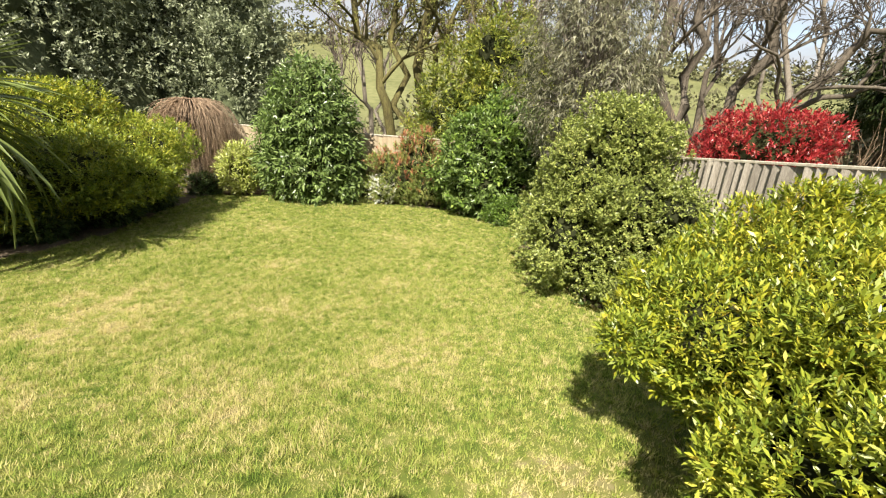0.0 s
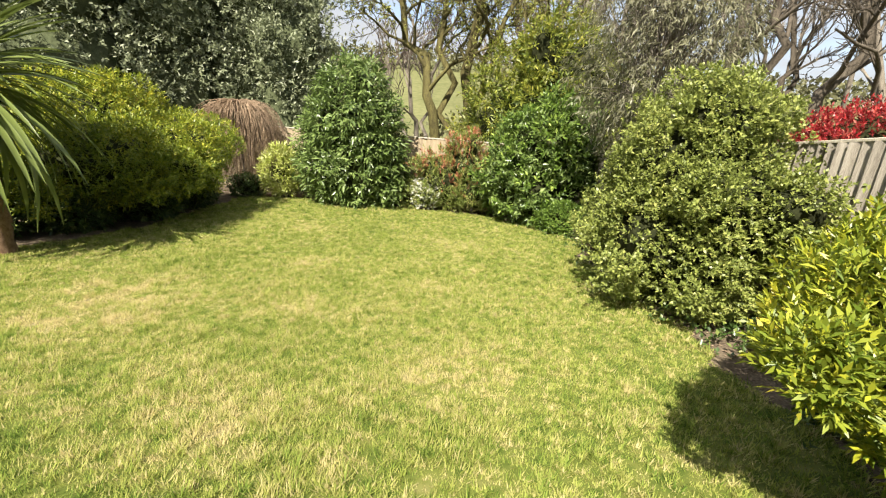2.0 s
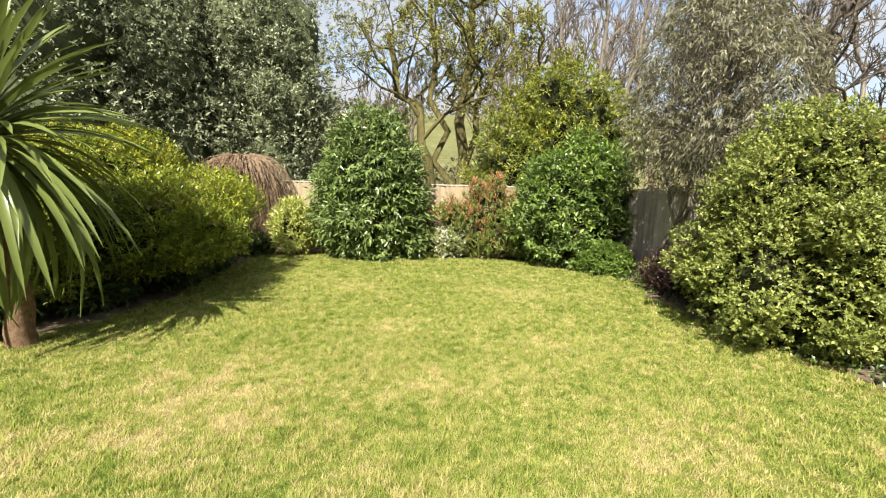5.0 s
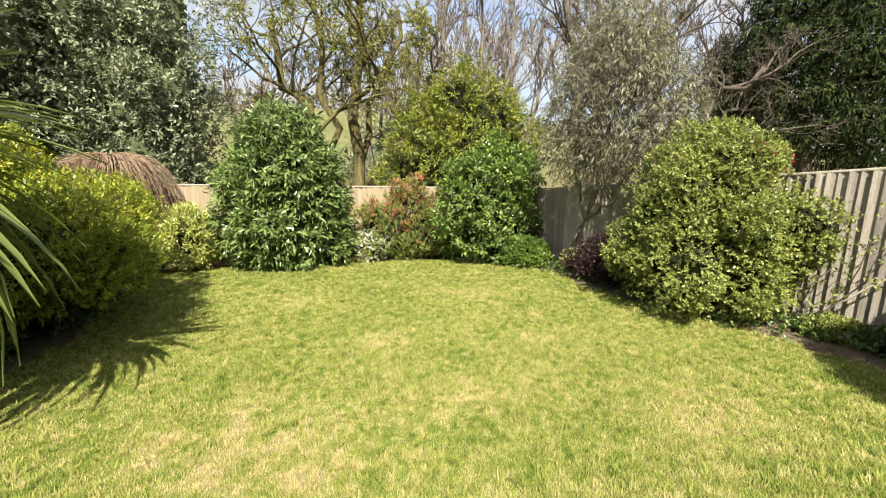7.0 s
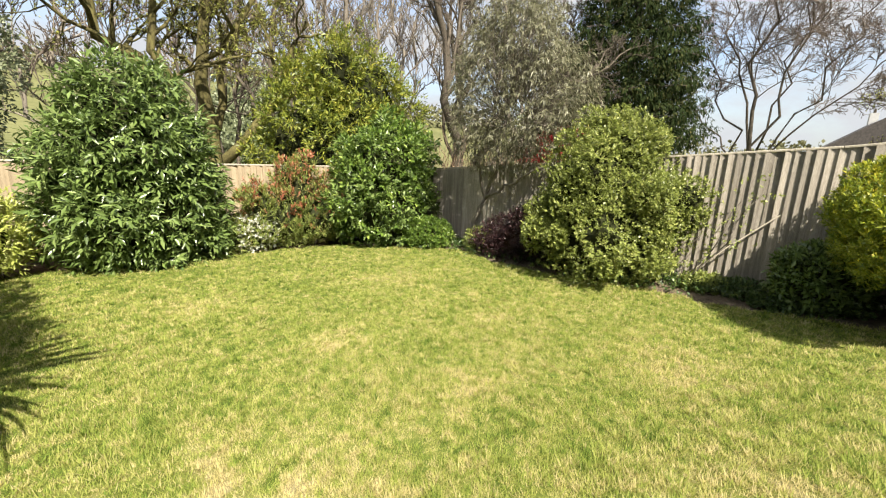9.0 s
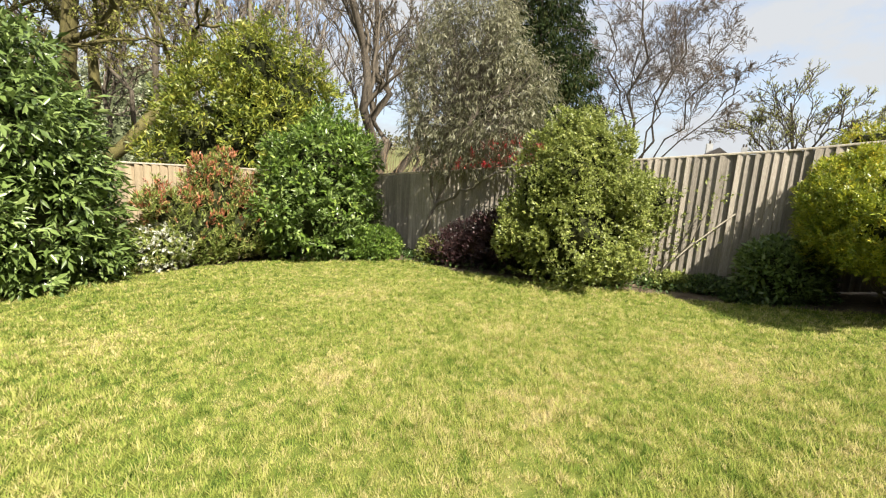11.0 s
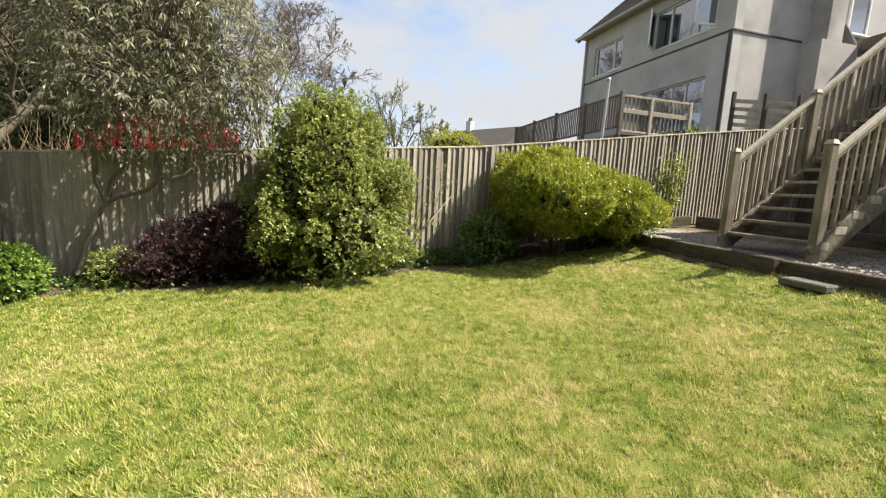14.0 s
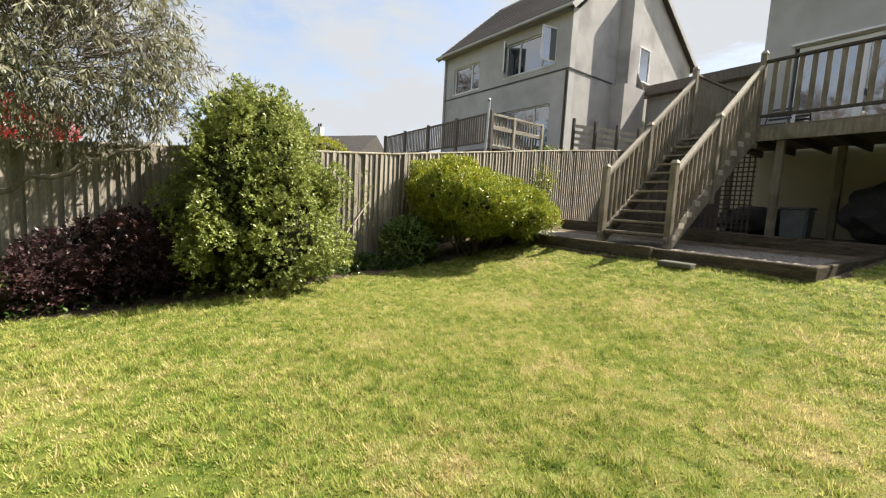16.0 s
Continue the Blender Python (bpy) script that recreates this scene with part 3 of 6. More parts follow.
def limb_tree(name, base, label, trunks, bark, seed, depth=4, spread=0.6, kids=(5, 4, 4, 4), shrink=0.62, upward=0.25, thin=0.55,
              twig=None, wander=0.10, buds=None, category="tree", sides=(8, 6, 5, 3, 3), fine=0.004, group=""):
    """A bare tree: leaning trunks that branch into limbs and twigs. Trunks: (foot, end, radius), from its base."""
    r = np.random.default_rng(seed)
    top = thing(name, base, label, category, group)
    limbs, twigs = Gather(), Gather()
    ends = []

    def grow(line, rad, level):
        n = len(line)
        (limbs if level < 2 else twigs).add(tube_arrays(line, rad, sides[min(level, 4)]))
        if level >= depth:
            ends.append(line[-1])
            ends.append(line[n // 2])
            return
        length = np.linalg.norm(np.diff(line, axis=0), axis=1).sum()
        cnt = kids[min(level, len(kids) - 1)]
        for c in range(cnt):
            f = 0.28 + 0.72 * (c + r.uniform(0.2, 0.9)) / cnt
            i = min(n - 2, int(f * (n - 1)))
            at = line[i] + (line[i + 1] - line[i]) * (f * (n - 1) - i if i < n - 2 else 0.5)
            d = unit(line[min(i + 1, n - 1)] - line[i])
            out = unit(r.normal(size=3))
            out = unit(out - d * (out @ d))
            d2 = unit(d * (1 - spread * 0.55) + out * spread + np.array([0, 0, upward]))
            ln = length * shrink * r.uniform(0.6, 1.15) * (1.15 - 0.45 * f)
            m = 6 if level < 2 else 4 if level + 1 < depth else 3
            steps = [at]
            dd = d2
            for s in range(m - 1):
                dd = unit(dd + r.normal(size=3) * wander * 1.8 + np.array([0, 0, upward * 0.12]))
                steps.append(steps[-1] + dd * ln / (m - 1))
            r0 = np.interp(f, np.linspace(0, 1, n), rad) * thin
            r0 = max(r0, fine)
            grow(np.array(steps), np.linspace(r0, max(fine * 0.8, r0 * 0.35), m), level + 1)

    for foot, end, rad in trunks:
        line = curve_between(foot, end, 0.028, 9, r)
        radii = np.linspace(rad, rad * 0.42, 9)
        radii[0] *= 1.35
        link("trunk", raw_mesh("trunk", *tube_arrays(line, radii, 10), [M[bark]], smooth=True), None, top)
        grow(line[2:], radii[2:] * 0.98, 0)
    tagged(link("limb_work", limbs.mesh("limb_work", [M[bark]], True), None, top), kind="stuff")
    if twigs.n:
        tagged(link("twig_mass", twigs.mesh("twig_mass", [M[twig or bark]]), None, top), kind="stuff")
    if buds:
        e = np.array(ends)
        e = e[r.random(len(e)) < buds[1]]
        g = Gather()
        g.add(foliage_arrays(e, unit(r.normal(size=e.shape)), r, 3, (buds[2], 0.55), 0.1, folded=False))
        tagged(link("bud_mass", g.mesh("bud_mass", [M[buds[0]]]), None, top), kind="stuff")
    return top


# ---- the ground ----
LAWN_Y = np.array([-6.0, -2.5, 0.8, 2.0, 3.2, 5.0, 8.0, 11.0, 13.0])
LAWN_Z = np.array([0.05, -0.10, -0.29, -0.58, -0.79, -0.875, -1.00, -1.14, -1.24])


def smooth(a, b, t):
    t = np.clip((t - a) / (b - a), 0, 1)
    return t * t * (3 - 2 * t)


def fence_x(y):
    return 3.65 - 0.141 * y


def ground_z(x, y):
    """Height of the land: the garden's fall, the rise beside the houses, the dip beyond the fence and the far hill."""
    x, y = np.asarray(x, float), np.asarray(y, float)
    z = np.interp(y, LAWN_Y, LAWN_Z)
    z = z + smooth(0.4, 2.2, x - fence_x(y)) * smooth(1.0, -5.0, y) * 1.35
    z = z - smooth(12, 34, y) * 2.6
    far = np.hypot(x * 0.8, y)
    hill = smooth(60, 330, far) * 44 * smooth(-30, 60, y) * (1 - 0.4 * smooth(0.05, 0.9, x / np.maximum(np.abs(y), 1)) - 0.45 * smooth(1.0, 2.4, x / np.maximum(np.abs(y), 1)))
    return z + hill


def garden_sheet():
    """One sheet from the garden to the horizon, finer near by."""
    a = np.concatenate([np.linspace(-600, -60, 10), np.linspace(-50, -12, 10), np.linspace(-11, 8, 58), np.linspace(9, 50, 22), np.linspace(60, 600, 14)])
    b = np.concatenate([np.linspace(-300, -40, 7), np.linspace(-30, -8, 8), np.linspace(-7, 13, 60), np.linspace(14, 60, 24), np.linspace(68, 700, 28)])
    X, Y = np.meshgrid(a, b, indexing="ij")
    Z = ground_z(X, Y)
    v = np.stack([X, Y, Z], -1).reshape(-1, 3)
    n, m = len(a), len(b)
    i, j = np.meshgrid(np.arange(n - 1), np.arange(m - 1), indexing="ij")
    f = np.stack([i * m + j, (i + 1) * m + j, (i + 1) * m + j + 1, i * m + j + 1], -1).reshape(-1, 4)
    cx, cy = v[f].mean(1)[:, 0], v[f].mean(1)[:, 1]
    inside = (cx > -9.5) & (cx < 5.5) & (cy > -7) & (cy < 12.6)
    mesh = raw_mesh("ground", v, f, [M["field"], M["soil"]], inside.astype(int), True)
    ob = link("ground", mesh, None)
    return tagged(ob, "sloping garden soil running out to a green hillside field", "ground", kind="structure")


garden_sheet()

EDGE = [(-2.52, 0.80), (1.95, 0.80), (2.05, 2.0), (2.2, 3.2), (1.98, 4.0), (1.98, 4.85), (1.58, 6.0), (1.45, 7.3), (1.72, 8.4), (1.4, 9.1), (0.3, 10.3), (-0.2, 10.62),
        (-1.9, 10.95), (-3.4, 10.8), (-4.9, 11.15), (-6.3, 10.6), (-6.1, 8.7), (-5.75, 6.5), (-6.2, 4.9), (-7.2, 3.0), (-7.4, -5.4), (-2.52, -5.4)]
SPOTS = [(-1.95, 4.2, 0.55, 0.30), (-0.7, 5.1, 0.45, 0.22), (-3.4, 3.6, 0.9, 0.35), (-3.9, 4.3, 0.5, 0.25), (-2.4, 5.6, 0.5, 0.25), (0.9, 1.7, 0.6, 0.3), (-1.6, 2.4, 0.7, 0.3), (-0.2, 3.3, 0.5, 0.3),
         (-2.9, 2.2, 0.6, 0.25), (-0.9, 7.4, 0.6, 0.22), (-3.2, 7.6, 0.5, 0.25), (-4.6, 3.0, 0.7, 0.25)]


def in_poly(x, y, poly):
    inside = np.zeros(len(x), bool)
    for (x1, y1), (x2, y2) in zip(poly, poly[1:] + poly[:1]):
        hit = ((y1 > y) != (y2 > y)) & (x < (x2 - x1) * (y - y1) / ((y2 - y1) if y2 != y1 else 1e-9) + x1)
        inside ^= hit
    return inside


def edge_wobble(x, y):
    return np.stack([x + 0.05 * np.sin(y * 5.1 + 1) + 0.03 * np.sin(y * 13), y + 0.04 * np.sin(x * 6.3) + 0.025 * np.sin(x * 15 + 2)], -1)


def patchy(x, y, size, seed, octaves=3):
    """Irregular patches about size metres across, roughly -1 to 1."""
    out, amp, tot = np.zeros(len(x)), 1.0, 0.0
    for o in range(octaves):
        g = np.random.default_rng(seed + o).uniform(-1, 1, (256, 256))
        a, b = x / size + 71.3, y / size + 53.7
        i, j = np.floor(a).astype(int), np.floor(b).astype(int)
        u, v = a - i, b - j
        u, v = u * u * (3 - 2 * u), v * v * (3 - 2 * v)
        c = lambda p, q: g[p % 256, q % 256]
        out += amp * ((c(i, j) * (1 - u) + c(i + 1, j) * u) * (1 - v) + (c(i, j + 1) * (1 - u) + c(i + 1, j + 1) * u) * v)
        tot += amp
        amp, size = amp * 0.6, size * 0.47
    return out / tot * 1.5


def straw_at(x, y):
    """How dry the turf is at a place, 0 green to 1 straw."""
    s = 0.22 + 0.055 * patchy(x, y, 1.5, 3) + 0.035 * patchy(x, y, 0.42, 14) + 0.12 * patchy(x, y, 0.14, 25) + 0.26 * patchy(x, y, 0.05, 91, 2)
    for cx, cy, rad, amt in SPOTS:
        d = np.hypot((x - cx) / rad, (y - cy) / (rad * 0.75)) + 0.45 * patchy(x, y, 0.35, 36)
        s = s + 1.25 * amt * np.exp(-d * d * 1.2) * (0.75 + 0.6 * patchy(x, y, 0.13, 47))
    return np.clip(s, -0.2, 1)


def lawn_sheet():
    n, m = 170, 300
    a, b = np.linspace(-7.5, 2.4, n), np.linspace(-5.5, 11.4, m)
    X, Y = np.meshgrid(a, b, indexing="ij")
    x, y = X.ravel(), Y.ravel()
    z = ground_z(x, y) + 0.018 + 0.012 * lump(np.stack([x, y, x * 0], -1), 3.0, 9)
    w = edge_wobble(x, y)
    keep = in_poly(w[:, 0], w[:, 1], EDGE)
    i, j = np.meshgrid(np.arange(n - 1), np.arange(m - 1), indexing="ij")
    f = np.stack([i * m + j, (i + 1) * m + j, (i + 1) * m + j + 1, i * m + j + 1], -1).reshape(-1, 4)
    f = f[keep[f].all(1)]
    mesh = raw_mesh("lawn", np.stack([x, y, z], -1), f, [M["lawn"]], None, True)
    at = mesh.attributes.new("straw", "FLOAT", "POINT")
    at.data.foreach_set("value", straw_at(x, y).astype(np.float32))
    tagged(link("lawn", mesh, None), "mown lawn with dry straw-coloured patches", "lawn", kind="structure")


lawn_sheet()


def grass_blades(count=900000, tufts=46000):
    """Short mown blades, part of them gathered in tufts, thick where the walk passes and thinner far off."""
    r = np.random.default_rng(11)

    def strew(n):
        near = r.random(n) < 0.5
        x = np.where(near, r.normal(-2.2, 1.9, n), r.uniform(-7.4, 2.3, n))
        y = np.where(near, r.normal(4.0, 1.9, n), -1.5 + 12.7 * r.beta(1.7, 1.5, n))
        return x, y

    cx, cy = strew(tufts)
    x, y = strew(count)
    tuft = r.integers(0, tufts, count)
    held = r.random(count) < 0.62
    ox, oy = r.normal(0, 0.017, count), r.normal(0, 0.017, count)
    x, y = np.where(held, cx[tuft] + ox, x), np.where(held, cy[tuft] + oy, y)
    w = edge_wobble(x, y)
    ok = in_poly(w[:, 0], w[:, 1], EDGE)
    x, y, held, ox, oy, tuft = x[ok], y[ok], held[ok], ox[ok], oy[ok], tuft[ok]
    n = len(x)
    tone = r.normal(0, 0.20, tufts)[tuft] * held
    s = np.clip(straw_at(x, y) + tone, -0.3, 1)
    z = ground_z(x, y) + 0.016 + 0.012 * lump(np.stack([x, y, x * 0], -1), 3.0, 9)
    size = np.clip(1 + 0.25 * patchy(x, y, 0.6, 58) + 0.45 * patchy(x, y, 0.16, 69), 0.4, 1.7) * np.where(held, r.uniform(0.6, 1.8, tufts)[tuft], 0.8)
    h = (0.011 + 0.024 * r.random(n)) * (1.1 - 0.35 * s) * size
    a = np.where(held, np.arctan2(oy, ox) + r.normal(0, 0.7, n), r.uniform(0, 6.283, n))
    lean = r.uniform(0.2, 1.35, n) * h
    d = np.stack([np.cos(a), np.sin(a), a * 0], -1)
    sd = np.stack([-np.sin(a), np.cos(a), a * 0], -1)
    wd = ((0.0016 + 0.0020 * r.random(n)) * np.clip(0.55 + np.hypot(x + 2.2, y - 3.4) / 4.0, 0.9, 2.2))[:, None]
    base = np.stack([x, y, z], -1)
    tip = base + np.array([[0, 0, 1.0]]) * h[:, None] + d * lean[:, None]
    v = np.stack([base - sd * wd, base + sd * wd, tip], 1).reshape(-1, 3)
    f = np.arange(3 * n).reshape(-1, 3)
    mesh = raw_mesh("grass", v, f, [M["blade"]])
    at = mesh.attributes.new("straw", "FLOAT", "POINT")
    at.data.foreach_set("value", np.repeat(s, 3).astype(np.float32))
    tagged(link("grass", mesh, None), "short mown grass, green and straw coloured", "grass", kind="stuff")


grass_blades()

# ---- fences ----


def board_mesh(width, height, material):
    """A feather-edged board: thick on one side, thin on the other, with a rough-cut top."""
    bm = bmesh.new()
    w = width / 2
    prof = [(-w, 0.0), (w, 0.0), (w, -0.008), (-w, -0.046)]
    low = [bm.verts.new((x, y, 0)) for x, y in prof]
    top = [bm.verts.new((x, y, height)) for x, y in prof]
    for i in range(4):
        bm.faces.new((low[i], low[(i + 1) % 4], top[(i + 1) % 4], top[i]))
    bm.faces.new(top)
    bm.faces.new(low[::-1])
    bmesh.ops.recalc_face_normals(bm, faces=bm.faces[:])
    mesh = bpy.data.meshes.new("board")
    bm.to_mesh(mesh)
    bm.free()
    mesh.materials.append(material)
    return mesh


def fence(name, p, q, tops, label, material, cap, pitch=0.105, bottom=0.08, side=1):
    """A closeboard fence from p to q: boards nailed to rails, a capping rail and posts behind."""
    p, q = np.array(p, float), np.array(q, float)
    length = np.linalg.norm(q - p)
    yaw = math.degrees(math.atan2(*(q - p)[::-1]))
    top = thing(name, (p[0], p[1], float(ground_z(*p))), label, "fence")
    r = np.random.default_rng(int(length * 10))
    inv = Matrix.Translation((-p[0], -p[1], -float(ground_z(*p))))
    n = int(length / pitch)
    mesh = board_mesh(pitch + 0.014, 1.0, material)
    d = (q - p) / length
    nrm = np.array([d[1], -d[0]]) * side
    for i in range(n):
        s = (i + 0.5) * pitch
        c = p + d * s
        zt = float(np.interp(s / length, *tops))
        zb = float(ground_z(*c)) + 0.03
        ob = new("board", mesh)
        m = pose(c[0] + nrm[0] * 0.002 * r.normal(), c[1], zb, r.normal() * 0.25, 0, yaw + (0 if side > 0 else 180) + r.normal() * 0.8)
        ob.matrix_basis = inv @ m @ Matrix.Diagonal((1, 1, zt - zb - 0.012 + r.normal() * 0.003, 1))
        ob.parent = top
    back = -nrm * 0.045
    k = max(2, int(length / 2.4) + 1)
    for i in range(k):
        s0 = min(length - 0.05, i * 2.4 + 0.05)
        c = p + d * s0 + back * 2.0
        zt = float(np.interp(s0 / length, *tops))
        zb = float(ground_z(*c))
        block("post", top, inv @ Vector((c[0], c[1], (zb + zt) / 2 - 0.05)), (0.09, 0.09, zt - zb + 0.05), material, (0, 0, yaw))
        if i + 1 < k:
            s1 = min(length - 0.05, (i + 1) * 2.4 + 0.05)
            e0, e1 = p + d * s0, p + d * s1
            z0, z1 = float(np.interp(s0 / length, *tops)), float(np.interp(s1 / length, *tops))
            beam("capping_rail", top, inv @ Vector((*e0, z0 + 0.005)), inv @ Vector((*(e1 - d * 0.006), z1 + 0.005)), 0.085, 0.03, cap, "bleached capping rail")
            for h in (0.3, 1.35):
                g0, g1 = float(ground_z(*e0)), float(ground_z(*e1))
                beam("back_rail", top, inv @ Vector((*(e0 + back), g0 + h)), inv @ Vector((*(e1 + back), g1 + h)), 0.05, 0.07, material)
    return top


CORNER = (fence_x(11.2), 11.2)
fence("garden_fence", (fence_x(-6.4), -6.4), CORNER, ([0, 0.1858, 0.5477, 0.9346, 1], [2.45, 2.06, 1.20, 0.60, 0.55]),
      "weathered grey closeboard timber fence with a bleached capping rail", M["board"], M["rail"], 0.104, side=-1)
fence("tan_fence", CORNER, (-9.2, 12.56), ([0, 0.2, 1], [0.58, 0.58, 0.62]),
      "pale brown timber board fence along the garden's end", M["tan"], M["rail"], 0.12, side=-1)
fence("hidden_fence", (-9.2, 12.56), (-9.2, -5.6), ([0, 1], [0.62, 1.9]),
      "grey timber fence behind the evergreen hedge", M["board"], M["rail"], 0.24, side=-1)

# ---- raised gravel bed, sleepers and the stairs ----


def gz(x, y):
    return float(ground_z(x, y))


def gravel_bed():
    bed = thing("gravel_bed", (0, -0.7, -0.30), "raised bed of grey-brown gravel below the stairs", "gravel bed", kind="structure")
    bm = bmesh.new()
    bmesh.ops.create_grid(bm, x_segments=40, y_segments=24, size=0.5)
    for v in bm.verts:
        v.co = (v.co.x * 6.0 + 0.55, v.co.y * 2.9, 0.12 + 0.014 * math.sin(v.co.x * 60) * math.cos(v.co.y * 47))
    part("gravel_base", bm, M["gravel"], bed)
    r = np.random.default_rng(5)
    g = Gather()
    n = 9000
    x, y = r.uniform(-2.3, 3.45, n), r.uniform(-1.35, 1.38, n)
    v0 = np.array([(1, 0, 0), (-0.5, 0.8, 0), (-0.5, -0.8, 0), (0, 0, 0.9)])
    s = r.uniform(0.012, 0.028, n)
    a = r.uniform(0, 6.28, n)
    c, sn = np.cos(a), np.sin(a)
    vx = v0[None, :, 0] * c[:, None] - v0[None, :, 1] * sn[:, None]
    vy = v0[None, :, 0] * sn[:, None] + v0[None, :, 1] * c[:, None]
    v = np.stack([x[:, None] + vx * s[:, None], y[:, None] + vy * s[:, None], 0.125 + v0[None, :, 2] * s[:, None] + 0 * vx], -1).reshape(-1, 3)
    o = (np.arange(n) * 4)[:, None]
    f = np.concatenate([o + np.array([[0, 1, 3]]), o + np.array([[1, 2, 3]]), o + np.array([[2, 0, 3]])], 1).reshape(-1, 3)
    g.add((v, f))
    tagged(link("gravel_stones", g.mesh("gravel_stones", [M["stone"]]), None, bed), kind="stuff")
    edge = thing("sleeper_edging", (0, 0.8, -0.3), "dark old timber sleepers edging the gravel bed", "edging")
    beam("sleeper", edge, (3.3, -0.02, 0.05), (-0.64, 0.06, 0.06), 0.13, 0.26, M["sleeper"], bevel=0.012)
    beam("sleeper", edge, (-0.60, -0.02, 0.04), (-2.46, 0.0, 0.05), 0.11, 0.26, M["sleeper"], bevel=0.012)
    beam("sleeper", edge, (-2.40, -0.06, 0.06), (-2.40, -3.1, 0.12), 0.11, 0.22, M["sleeper"], bevel=0.012)
    beam("sleeper", edge, (3.35, -0.25, 0.10), (3.72, -2.85, 0.32), 0.10, 0.2, M["sleeper"], bevel=0.012)
    beam("sleeper", edge, (3.6, -2.95, 0.30), (-2.45, -2.95, 0.26), 0.14, 0.24, M["sleeper"], bevel=0.012)
    block("stepping_slab", None, (-1.08, 1.0, -0.29), (0.42, 0.26, 0.07), M["darkslab"], (0, 0, 4), bevel=0.012)
    tagged(bpy.data.objects["stepping_slab"], "pale concrete slab lying on the grass before the sleepers", "paving slab")
    block("edging_plank", None, (0.55, 0.99, -0.325), (1.5, 0.12, 0.05), M["sleeper"], (0, 0, -2), bevel=0.01)
    tagged(bpy.data.objects["edging_plank"], "old grey timber plank lying along the sleepers", "plank")
    # paving under the deck, its colour darkened for the deck's shade
    pav = thing("patio", (0, -4.3, 0.0), "shaded paving under the timber deck", "paving", kind="structure")
    for i in range(10):
        for j in range(5):
            block("paving_slab", pav, (2.9 - i * 0.6, 0.98 - j * 0.6, -0.02), (0.59, 0.59, 0.10), M["darkslab"], bevel=0.008)


gravel_bed()

STAIR_L, STAIR_R, FOOT_Y, TOP_Y, DECK_Z = 0.68, -0.50, 0.22, -2.42, 2.06


def stairs():
    st = thing("garden_stairs", (0, FOOT_Y, -0.2), "open weathered timber stairs with railings leading up to the deck", "stairs")
    o = Vector((0, FOOT_Y, -0.2))
    steps = 12
    run, rise = (FOOT_Y - TOP_Y) / steps, (DECK_Z + 0.15) / steps
    for i in range(steps - 1):
        y, z = FOOT_Y - 0.10 - i * run, -0.15 + (i + 1) * rise
        block("tread", st, Vector(((STAIR_L + STAIR_R) / 2, y, z)) - o, (STAIR_L - STAIR_R - 0.10, 0.20, 0.04), M["deck"], bevel=0.006)
    for x, tag in ((STAIR_L, 1), (STAIR_R, -1)):
        beam("stringer", st, Vector((x, FOOT_Y + 0.02, -0.12)) - o, Vector((x, TOP_Y - 0.02, DECK_Z - 0.10)) - o, 0.045, 0.26, M["deck"], bevel=0.006)
        for i in range(steps - 1):
            y, z = FOOT_Y - 0.10 - i * run, -0.15 + (i + 1) * rise
            block("step_block", st, Vector((x, y, z - 0.02)) - o, (0.05, 0.17, 0.09), M["rail"], bevel=0.004)
        line = lambda t, h: Vector((x, FOOT_Y + (TOP_Y - FOOT_Y) * t, -0.08 + (DECK_Z + 0.08) * t + h)) - o
        newels = ((0.0, 1.22), (0.46, 1.12), (1.0, 1.28))
        for t, h in newels:
            b = line(t, 0)
            foot = -0.02 - (0.16 if t == 0 else 0.30)
            if t == 1.0:
                foot = -0.4
            nb = block("newel_post", st, b + Vector((0, 0, (h + foot) / 2)), (0.095, 0.095, h - foot), M["deck"], bevel=0.008)
            bm = bmesh.new()
            bmesh.ops.create_cone(bm, cap_ends=True, segments=4, radius1=0.075, radius2=0.045, depth=0.05)
            bmesh.ops.rotate(bm, matrix=Matrix.Rotation(radians(45), 3, "Z"), verts=bm.verts)
            part("post_cap", bm, M["rail"], nb, "bleached chamfered cap", pose(0, 0, (h - foot) / 2 + 0.025))
        for t0, t1 in ((0.0, 0.46), (0.46, 1.0)):
            beam("handrail", st, line(t0 + 0.01, 1.08), line(t1 - 0.01, 1.08), 0.075, 0.05, M["rail"], "bleached handrail")
            beam("lower_rail", st, line(t0 + 0.012, 1.02), line(t1 - 0.012, 1.02), 0.035, 0.06, M["deck"])
            k = 9 if t0 == 0 else 11
            for i in range(k):
                t = t0 + (t1 - t0) * (i + 0.7) / (k + 0.4)
                a, c = line(t, 0.03), line(t, 1.0)
                block("baluster", st, (a + c) / 2, (0.04, 0.04, 0.98), M["deck"], bevel=0.004)


stairs()


